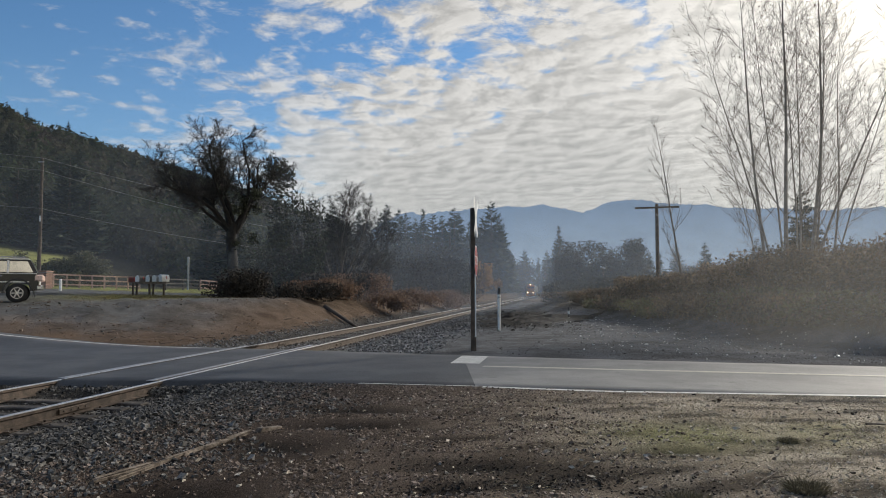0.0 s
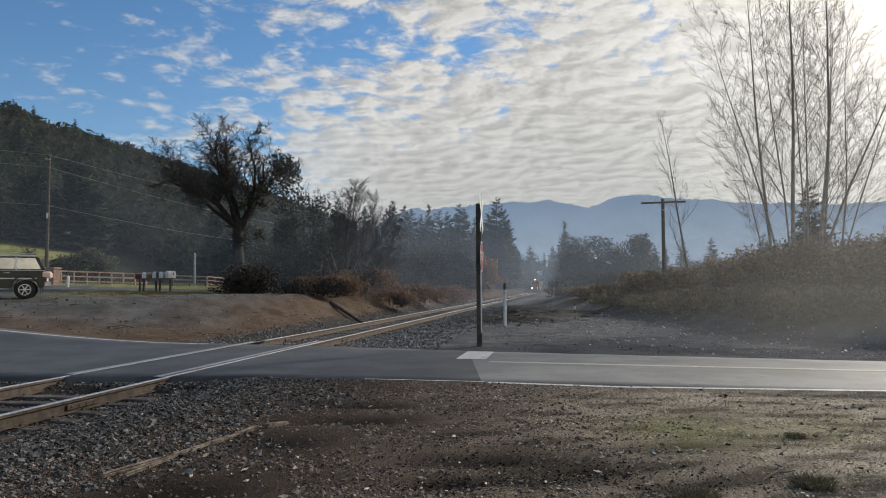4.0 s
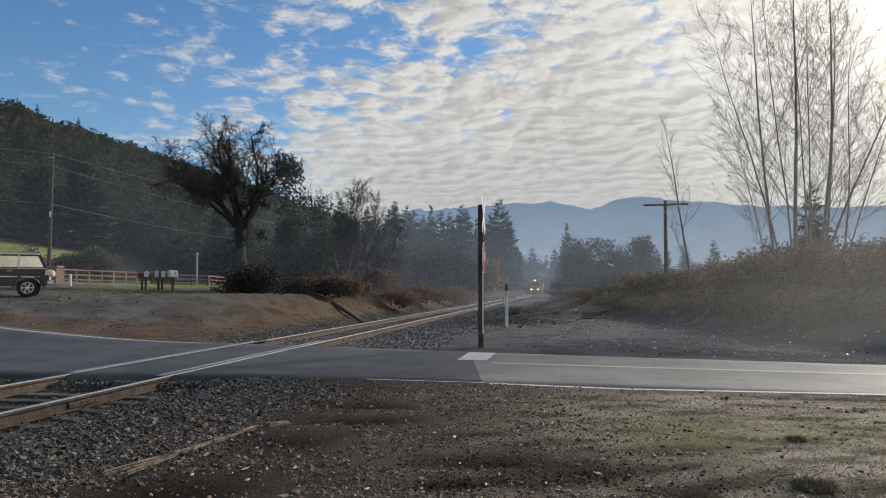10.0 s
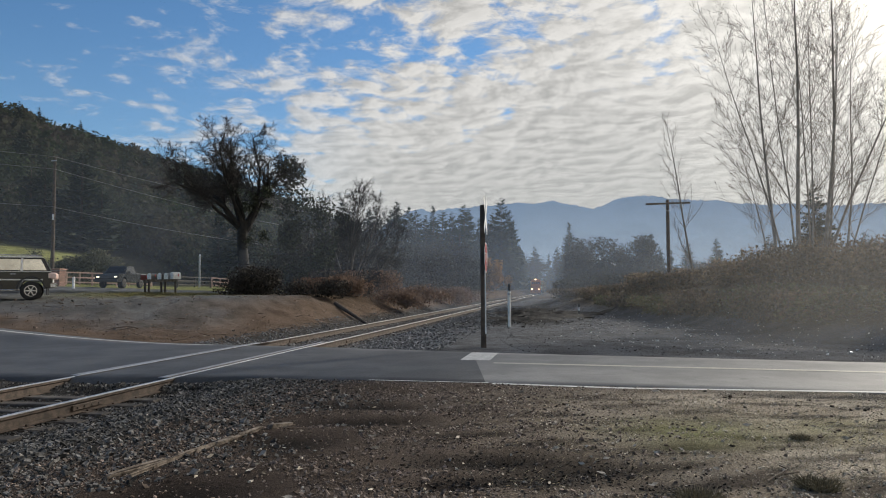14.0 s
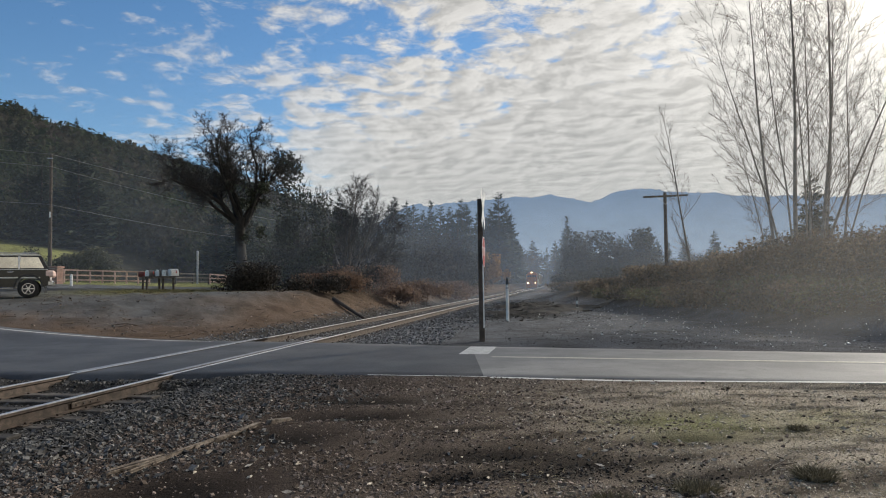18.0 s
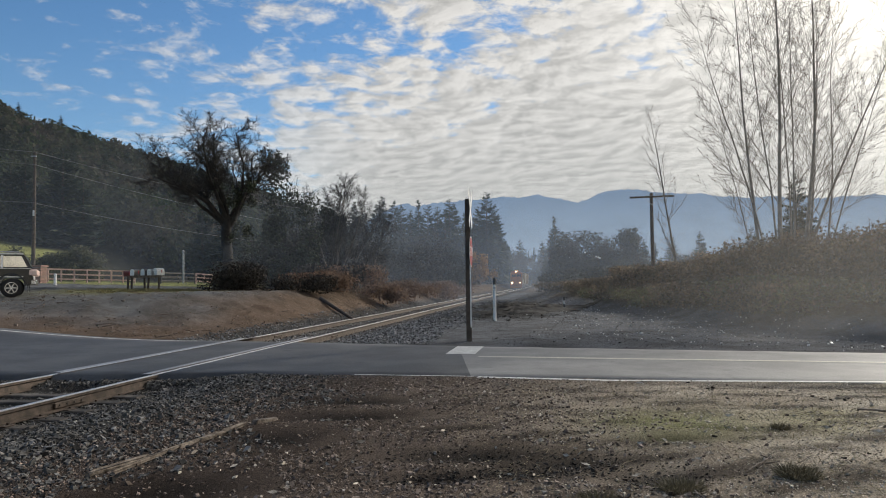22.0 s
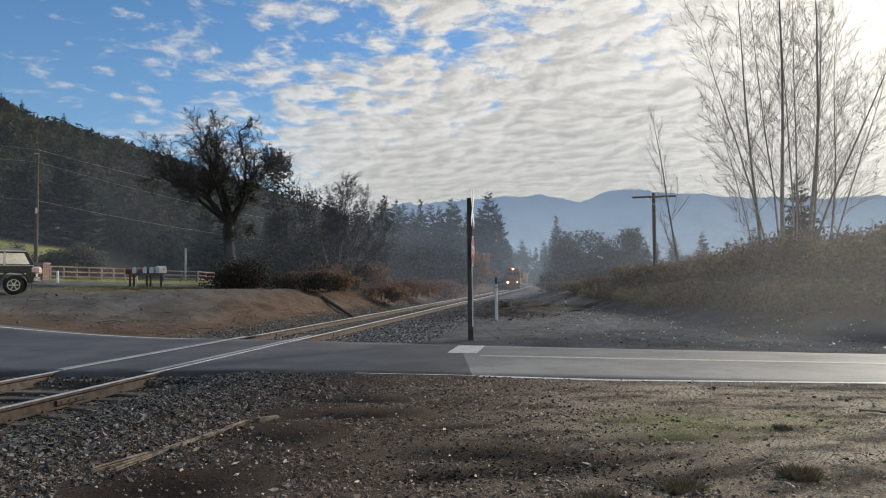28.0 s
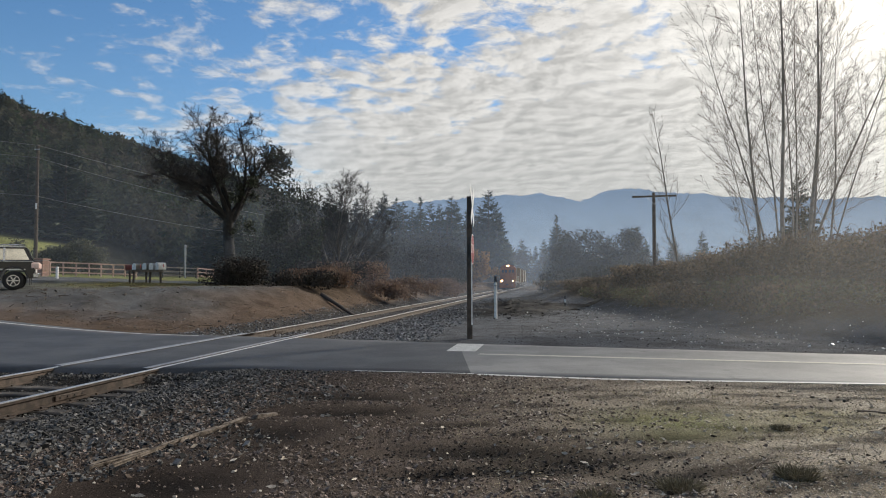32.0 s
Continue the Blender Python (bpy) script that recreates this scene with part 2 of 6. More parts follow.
M_YELLOW = material("yellow_paint", (0.50, 0.475, 0.41), (0.38, 0.365, 0.32), 6.0, 0.6, bump=0.2, fine=60.0, dist=0.004)
M_BALLAST = material("ballast", (0.050, 0.049, 0.048), (0.128, 0.124, 0.119), 7.0, 0.8, bump=0.4, rand=0.85, island=True, spec=0.3)
# same stone as the ballast, with the lit look put into its colour
M_LITBALLAST = material("lit_ballast", (0.095, 0.096, 0.100), (0.21, 0.212, 0.218), 7.0, 0.8, bump=0.4, rand=0.6, island=True, spec=0.3)
M_PEBBLE = material("pebble", (0.115, 0.089, 0.074), (0.215, 0.170, 0.142), 7.0, 0.7, bump=0.4, rand=0.65, island=True, spec=0.3)
# lighter pebbles for the right: tan stone plus sunward brightness in the colour
M_TANPEBBLE = material("tan_pebble", (0.40, 0.35, 0.28), (0.56, 0.49, 0.40), 7.0, 0.8, bump=0.4, rand=0.4, island=True, spec=0.3)
M_OCHRE = material("ochre_leaves", (0.24, 0.13, 0.055), (0.32, 0.19, 0.08), 1.0, 0.9, bump=0.0, rand=0.4, island=True, trans=0.4)
M_PALE = material("pale_stone", (0.36, 0.32, 0.27), (0.56, 0.51, 0.44), 9.0, 0.92, bump=0.3, rand=0.3, island=True, spec=0.1)
# near-white chips: the sparkle of the gravel is put into their colour
M_GLINT = material("glint_chip", (0.62, 0.62, 0.62), (0.80, 0.80, 0.80), 9.0, 0.25, bump=0.2, rand=0.2, island=True)
M_STRAW = material("straw", (0.24, 0.20, 0.125), (0.42, 0.36, 0.24), 2.0, 0.85, bump=0.0, rand=0.4, island=True)
M_RAIL = material("rusty_rail", (0.046, 0.034, 0.026), (0.100, 0.073, 0.056), 8.0, 0.75, bump=0.3, fine=50.0, metal=0.2, dist=0.004)
M_RAILTOP = material("polished_rail", (0.66, 0.65, 0.64), (0.76, 0.75, 0.74), 3.0, 0.38, bump=0.05, fine=60.0, metal=1.0, dist=0.002)
M_TIE = material("creosote_tie", (0.045, 0.038, 0.032), (0.10, 0.088, 0.076), 5.0, 0.85, bump=0.6, fine=30.0, rand=0.3)
M_GREYBARK = material("grey_bark", (0.085, 0.072, 0.060), (0.14, 0.12, 0.10), 3.0, 0.9, bump=0.3, fine=20.0)
M_OLDWOOD = material("weathered_wood", (0.065, 0.048, 0.034), (0.20, 0.165, 0.135), 9.0, 0.85, bump=0.6, fine=35.0)
M_POST = material("dark_post", (0.055, 0.042, 0.034), (0.10, 0.078, 0.062), 6.0, 0.85, bump=0.6, fine=35.0)
M_FENCE = material("fence_board", (0.36, 0.235, 0.19), (0.50, 0.355, 0.29), 3.0, 0.8, bump=0.4, rand=0.2)
M_DARKFENCE = material("dark_fence", (0.045, 0.038, 0.032), (0.075, 0.065, 0.055), 3.0, 0.85, bump=0.4, rand=0.2)
M_WHITE = material("white_paint", (0.78, 0.78, 0.77), (0.66, 0.66, 0.65), 4.0, 0.5, bump=0.1, fine=20.0)
M_RED = material("sign_red", (0.38, 0.03, 0.03), (0.30, 0.035, 0.035), 4.0, 0.45, bump=0.05)
M_DARKRED = material("dark_red_paint", (0.11, 0.015, 0.017), (0.085, 0.013, 0.015), 4.0, 0.5, bump=0.05)
M_STEEL = material("galvanised_steel", (0.42, 0.43, 0.44), (0.30, 0.31, 0.32), 8.0, 0.45, bump=0.1, metal=0.8)
M_GREYMETAL = material("grey_mailbox", (0.30, 0.31, 0.33), (0.22, 0.23, 0.25), 5.0, 0.5, bump=0.1, metal=0.3)
M_BLACK = material("black_mailbox", (0.03, 0.032, 0.036), (0.05, 0.05, 0.055), 5.0, 0.5, bump=0.1)
M_BRICK = material("pillar_brick", (0.20, 0.115, 0.085), (0.29, 0.18, 0.14), 4.0, 0.9, bump=0.5, rand=0.35)
M_MORTAR = material("mortar", (0.26, 0.24, 0.22), (0.33, 0.31, 0.29), 9.0, 0.95, bump=0.4)
M_BARK = material("oak_bark", (0.018, 0.016, 0.014), (0.034, 0.030, 0.027), 4.0, 0.95, bump=0.6, fine=25.0)
M_TWIG = material("twigs", (0.026, 0.022, 0.020), (0.042, 0.036, 0.031), 2.0, 0.95, bump=0.0)
M_ALDER = material("pale_bark", (0.19, 0.165, 0.14), (0.32, 0.285, 0.245), 3.0, 0.9, bump=0.4, fine=20.0)
M_ALDERTWIG = material("alder_twigs", (0.12, 0.092, 0.070), (0.19, 0.15, 0.115), 2.0, 0.9, bump=0.0)
M_DRYLEAF = material("dry_leaves", (0.12, 0.08, 0.05), (0.20, 0.135, 0.08), 2.0, 0.9, bump=0.0, rand=0.4, island=True, trans=0.3)
M_IVY = material("ivy", (0.030, 0.036, 0.022), (0.050, 0.056, 0.034), 1.5, 0.95, bump=0.0, rand=0.45, island=True, trans=0.15)
M_DARKTWIG = material("dark_brushwood", (0.036, 0.031, 0.026), (0.062, 0.052, 0.042), 0.5, 0.95, bump=0.0, rand=0.25, island=True, spec=0.2)
M_BRUSH = material("bramble", (0.066, 0.056, 0.042), (0.165, 0.126, 0.088), 0.9, 0.9, bump=0.0, rand=0.5, island=True, trans=0.5, c=(0.15, 0.095, 0.06))
M_RUSSET = material("russet_bramble", (0.135, 0.085, 0.062), (0.20, 0.135, 0.098), 0.6, 0.9, bump=0.0, rand=0.4, island=True, trans=0.4)
M_CANE = material("bramble_canes", (0.10, 0.06, 0.045), (0.16, 0.11, 0.08), 1.0, 0.85, bump=0.0, rand=0.4, island=True)
M_GREENBRUSH = material("green_brush", (0.075, 0.078, 0.042), (0.115, 0.110, 0.060), 0.6, 0.85, bump=0.0, rand=0.45, island=True, trans=0.45, c=(0.13, 0.09, 0.05))
M_FIR = material("fir_needles", (0.024, 0.036, 0.024), (0.045, 0.058, 0.036), 0.2, 0.9, bump=0.0, rand=0.4, island=True, trans=0.15)
M_FIRBARK = material("fir_bark", (0.06, 0.045, 0.035), (0.09, 0.07, 0.055), 2.0, 0.95, bump=0.4)
M_HEDGE = material("hedge_leaves", (0.075, 0.080, 0.040), (0.115, 0.108, 0.060), 1.0, 0.8, bump=0.0, rand=0.4, island=True, trans=0.25)
M_WOODS = material("hill_woods", (0.036, 0.040, 0.030), (0.066, 0.060, 0.048), 0.10, 0.95, bump=0.0, rand=0.15, island=True, trans=0.1, c=(0.055, 0.070, 0.030))
M_TUFT = material("withered_grass", (0.105, 0.092, 0.058), (0.19, 0.16, 0.10), 2.0, 0.9, bump=0.0, rand=0.4, island=True, trans=0.1)
M_GRASS = material("grass", (0.13, 0.13, 0.055), (0.24, 0.21, 0.10), 2.0, 0.85, bump=0.0, rand=0.4, island=True, trans=0.3)
M_CARPAINT = material("dark_car_paint", (0.012, 0.011, 0.013), (0.017, 0.015, 0.018), 0.5, 0.14, bump=0.0, fine=1.0, spec=0.6)
M_CARROOF = material("silver_roof", (0.78, 0.77, 0.75), (0.70, 0.69, 0.67), 2.0, 0.3, bump=0.0, metal=0.4)
M_GLASS = glass_material("car_glass", (0.42, 0.44, 0.44), 0.05)
# mirror metal in place of glass, the cream reflection put into its colour
M_CARWINDOW = material("cream_mirror_window", (0.86, 0.80, 0.66), (0.78, 0.73, 0.60), 0.5, 0.14, bump=0.0, metal=0.8, fine=1.0)
M_DARKGLASS = material("dark_glass", (0.014, 0.015, 0.017), (0.02, 0.02, 0.022), 1.0, 0.16, bump=0.0, fine=1.0)
M_TYRE = material("tyre", (0.022, 0.022, 0.022), (0.035, 0.034, 0.033), 8.0, 0.85, bump=0.3)
M_CHROME = material("chrome", (0.65, 0.65, 0.66), (0.55, 0.55, 0.56), 4.0, 0.22, bump=0.0, metal=1.0)
M_PLASTIC = material("black_plastic", (0.03, 0.03, 0.03), (0.04, 0.04, 0.04), 4.0, 0.6, bump=0.1)
# pale pink: sunlight on the rear corner is put into the lamp's colour
M_TAIL = material("tail_lamp", (0.80, 0.60, 0.53), (0.72, 0.50, 0.43), 4.0, 0.25, bump=0.0)
M_PICKUP = material("grey_green_paint", (0.050, 0.055, 0.058), (0.070, 0.075, 0.078), 2.0, 0.22, bump=0.0, metal=0.3)
M_LAMP = glow_material("headlamp", (1.0, 0.88, 0.62), 1.6)
M_LOCOLAMP = glow_material("locomotive_lamp", (1.0, 0.56, 0.26), 6.0)
M_ORANGE = material("orange_paint", (0.42, 0.125, 0.030), (0.28, 0.085, 0.026), 1.0, 0.5, bump=0.1)
M_LOCOGREY = material("dark_frame", (0.05, 0.048, 0.046), (0.08, 0.075, 0.07), 2.0, 0.7, bump=0.2)
M_CREAM = material("cream_paint", (0.50, 0.44, 0.28), (0.42, 0.37, 0.24), 1.0, 0.5, bump=0.1)
M_BOXCAR = material("boxcar_paint", (0.26, 0.18, 0.09), (0.20, 0.135, 0.07), 1.0, 0.65, bump=0.2)
M_WIRE = material("wire", (0.16, 0.16, 0.165), (0.20, 0.20, 0.205), 1.0, 0.5, bump=0.0, metal=0.5)
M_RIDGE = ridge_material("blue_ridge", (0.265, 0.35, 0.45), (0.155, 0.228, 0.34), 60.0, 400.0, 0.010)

# ---------------------------------------------------------------- mesh helpers


def mesh_of(name, verts, faces, mat, smooth=False):
    """One mesh from numpy arrays; faces: (m, 3) or (m, 4)."""
    verts, faces = np.asarray(verts, dtype=np.float32), np.asarray(faces, dtype=np.int32)
    me = bpy.data.meshes.new(name)
    k = faces.shape[1]
    me.vertices.add(len(verts))
    me.vertices.foreach_set("co", verts.ravel())
    me.loops.add(faces.size)
    me.loops.foreach_set("vertex_index", faces.ravel())
    me.polygons.add(len(faces))
    me.polygons.foreach_set("loop_start", np.arange(0, faces.size, k, dtype=np.int32))
    me.polygons.foreach_set("use_smooth", np.full(len(faces), smooth))
    me.update(calc_edges=True)
    me.materials.append(mat)
    return me


def part(name, shape, mat, parent=None, label="", smooth=False, m=None):
    """Links a bmesh or mesh as one object under a thing or a part."""
    if isinstance(shape, bmesh.types.BMesh):
        me = bpy.data.meshes.new(name)
        bmesh.ops.recalc_face_normals(shape, faces=shape.faces)
        shape.to_mesh(me)
        shape.free()
        me.materials.append(mat)
        if smooth:
            me.polygons.foreach_set("use_smooth", [True] * len(me.polygons))
    else:
        me = shape
    ob = new(name, me)
    ob.parent = parent
    if m is not None:
        ob.matrix_basis = m
    if label:
        tagged(ob, label)
    return ob


def thing(name, m, label, category, group="", kind=""):
    ob = new(name)
    ob.matrix_basis = m
    return tagged(ob, label, category, group, kind)


def box(bm, at, size, bevel=0.0, m=None, segments=1):
    r = bmesh.ops.create_cube(bm, size=1.0)
    vs = r["verts"]
    bmesh.ops.scale(bm, vec=size, verts=vs)
    if bevel:
        es = list({e for v in vs for e in v.link_edges})
        vs = bmesh.ops.bevel(bm, geom=es, offset=bevel, segments=segments, affect="EDGES")["verts"]
    mm = Matrix.Translation(at) @ (m or Matrix.Identity(4))
    bmesh.ops.transform(bm, matrix=mm, verts=vs)
    return bm


def rod(bm, a, b, r0, r1=None, n=10):
    a, b = Vector(a), Vector(b)
    r1 = r0 if r1 is None else r1
    d = b - a
    q = d.to_track_quat("Z", "Y").to_matrix().to_4x4()
    bmesh.ops.create_cone(bm, cap_ends=True, segments=n, radius1=r0, radius2=r1, depth=d.length,
                          matrix=Matrix.Translation((a + b) / 2) @ q)
    return bm


def prism(bm, outline, y0, y1, bevel=0.0):
    """Extrudes an outline in x, z along y."""
    a = [bm.verts.new((x, y0, z)) for x, z in outline]
    b = [bm.verts.new((x, y1, z)) for x, z in outline]
    fs = [bm.faces.new(a), bm.faces.new(b[::-1])]
    k = len(outline)
    for i in range(k):
        fs.append(bm.faces.new((a[i], b[i], b[(i + 1) % k], a[(i + 1) % k])))
    bmesh.ops.recalc_face_normals(bm, faces=fs)
    if bevel:
        es = list({e for f in fs for e in f.edges})
        bmesh.ops.bevel(bm, geom=es, offset=bevel, segments=2, affect="EDGES", clamp_overlap=True)
    return bm


def bm_new():
    return bmesh.new()


def tubes(segs, sides=4):
    """Verts and quads of tapered tubes; segs: rows of x0 y0 z0 x1 y1 z1 r0 r1."""
    s = np.asarray(segs, dtype=np.float64)
    a, b = s[:, 0:3], s[:, 3:6]
    d = b - a
    d /= np.maximum(np.linalg.norm(d, axis=1, keepdims=True), 1e-9)
    ref = np.where(np.abs(d[:, 2:3]) > 0.9, np.array([[1.0, 0, 0]]), np.array([[0, 0, 1.0]]))
    u = np.cross(d, ref)
    u /= np.linalg.norm(u, axis=1, keepdims=True)
    w = np.cross(d, u)
    ang = np.arange(sides) * 2 * np.pi / sides
    ring = np.cos(ang)[None, :, None] * u[:, None, :] + np.sin(ang)[None, :, None] * w[:, None, :]
    va = a[:, None, :] + ring * s[:, 6][:, None, None]
    vb = b[:, None, :] + ring * s[:, 7][:, None, None]
    v = np.concatenate([va, vb], axis=1).reshape(-1, 3)
    base = (np.arange(len(s)) * 2 * sides)[:, None]
    i = np.arange(sides)[None, :]
    j = (i + 1) % sides
    f = np.stack([base + i, base + j, base + sides + j, base + sides + i], axis=2).reshape(-1, 4)
    return v, f


def leaves(rng, centre, count, spread, size, flat=0.0, aspect=1.6):
    """Small quads scattered about centre points. centre: (k, 3); spread: (k,) or a number."""
    centre = np.asarray(centre, dtype=np.float64)
    k = rng.integers(0, len(centre), count)
    sp = np.broadcast_to(np.asarray(spread, dtype=np.float64), (len(centre),) if np.ndim(spread) < 2 else (len(centre), 3))
    sp = sp[k][:, None] if sp.ndim == 1 else sp[k]
    p = centre[k] + np.clip(rng.normal(0, 0.5, (count, 3)), -0.85, 0.85) * sp
    a = rng.normal(0, 1, (count, 3))
    a[:, 2] *= 1 - flat
    a /= np.linalg.norm(a, axis=1, keepdims=True)
    b = np.cross(a, rng.normal(0, 1, (count, 3)))
    b /= np.linalg.norm(b, axis=1, keepdims=True)
    sz = size * rng.uniform(0.5, 1.4, (count, 1))
    a, b = a * sz * aspect / 2, b * sz / 2
    v = np.stack([p - a, p + b, p + a, p - b], axis=1).reshape(-1, 3)
    f = np.arange(count * 4).reshape(-1, 4)
    return v, f


def merge(*pairs):
    vs, fs, o = [], [], 0
    for v, f in pairs:
        vs.append(v)
        fs.append(np.asarray(f) + o)
        o += len(v)
    return np.concatenate(vs), np.concatenate(fs)


def sst(a, b, x):
    t = np.clip((x - a) / (b - a), 0, 1)
    return t * t * (3 - 2 * t)

# ---------------------------------------------------------------- plan of the ground
TRACK_SLOPE, TRACK_X, TRACK_Y = 0.163, -5.54, 12.0
TRACK_TURN = -math.degrees(math.atan(TRACK_SLOPE))
NEAR_EDGE = ((-90, 26), (-60, 21), (-25, 15), (-14, 13.2), (-7.2, 12.15), (-3.68, 12.0), (0.62, 11.12), (6.33, 9.70), (30, 3.8), (90, -12))
FAR_EDGE = ((-90, 42), (-60, 33), (-25, 24.0), (-12.4, 20.9), (-6.5, 19.6), (-2.36, 17.9), (1.09, 16.40), (8.71, 13.6), (15, 11.6), (30, 7.4), (90, -8))
CENTRE_LINE = ((0.94, 14.10), (4.3, 13.10), (7.77, 12.09), (14, 10.3), (30, 6.0), (60, -2.0))


def line_y(pts, x):
    a = np.array(pts)
    return np.interp(x, a[:, 0], a[:, 1])


def track_x(y):
    return TRACK_X + TRACK_SLOPE * (y - TRACK_Y)


def lay(x, y):
    """Height of the made ground, the road included."""
    x, y = np.asarray(x, dtype=np.float64), np.asarray(y, dtype=np.float64)
    u = track_x(y) - x
    wide = 10.0 - 6.5 * sst(20, 32, y)
    left = 1.2 * sst(2.0, 2.0 + wide, u) * sst(15, 29, y) + 0.036 * np.maximum(0, u - 12) * sst(22, 40, y)
    hill = 58.0 * sst(30, 232, u) * sst(40, 120, y) * (1 - 0.55 * sst(500, 1400, y))
    xb = 10.9 - 0.085 * (y - 16)
    mound = (1.75 - 0.9 * sst(28, 55, y)) * sst(xb - 0.4, xb + 3.8, x) * (1 - 0.75 * sst(xb + 8, xb + 18, x)) * sst(13.5, 18, y) * (1 - sst(58, 80, y))
    lawn = 2.3 * sst(66, 82, y) * sst(38, 46, -x)
    return left + hill + mound + lawn


def in_road(x, y, grow=0.0):
    a, b = line_y(NEAR_EDGE, x), line_y(FAR_EDGE, x)
    return np.minimum(sst(a - grow, a + 0.3 - grow, y), 1 - sst(b - 0.3 + grow, b + grow, y))


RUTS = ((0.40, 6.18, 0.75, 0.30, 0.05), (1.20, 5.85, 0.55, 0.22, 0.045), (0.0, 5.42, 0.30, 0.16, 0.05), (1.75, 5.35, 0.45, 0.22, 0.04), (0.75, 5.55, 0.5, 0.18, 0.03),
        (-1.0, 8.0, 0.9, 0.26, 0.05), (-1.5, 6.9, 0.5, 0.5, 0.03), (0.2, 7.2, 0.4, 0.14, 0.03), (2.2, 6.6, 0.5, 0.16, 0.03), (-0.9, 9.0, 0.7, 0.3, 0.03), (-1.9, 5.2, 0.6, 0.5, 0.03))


def bumps(x, y, scale, seed=0.0):
    """Cheap smooth relief from a few crossing waves."""
    r = np.random.default_rng(int(seed) + 5)
    z = 0
    for i in range(7):
        a, f, ph = r.uniform(0, 6.28), r.uniform(0.6, 1.9) / scale, r.uniform(0, 6.28)
        z = z + np.sin(2 * np.pi * f * (x * math.cos(a) + y * math.sin(a)) + ph)
    return z / 7.0


def ground_z(x, y):
    x, y = np.asarray(x, dtype=np.float64), np.asarray(y, dtype=np.float64)
    z = lay(x, y)
    off = (x - track_x(y)) / math.hypot(1, TRACK_SLOPE)
    road = in_road(x, y)
    bed = (1 - sst(1.35, 2.7, np.abs(off)))
    z = z - 0.21 * bed * (1 - road) * (1 - 0.55 * in_road(x, y, 0.6)) - 0.05 * road
    for rx, ry, sx, sy, d in RUTS:
        z = z - 1.5 * d * np.exp(-((x - rx) / sx) ** 2 - ((y - ry) / sy) ** 2)
    free = (1 - in_road(x, y, 0.6)) * (1 - 0.7 * bed)
    z = z + free * (0.022 * bumps(x, y, 1.5) + 0.03 * bumps(x, y, 2.3, 3) * (1 - sst(40, 80, y)))
    z = z + free * (0.11 * bumps(x, y, 1.6, 8) + 0.06 * bumps(x, y, 0.7, 9) * (1 - sst(40, 60, y))) * sst(2.5, 5, -off) * sst(19, 24, y)
    return z


def axis(parts):
    out = [np.arange(a, b, s) for a, b, s in parts]
    return np.concatenate(out)


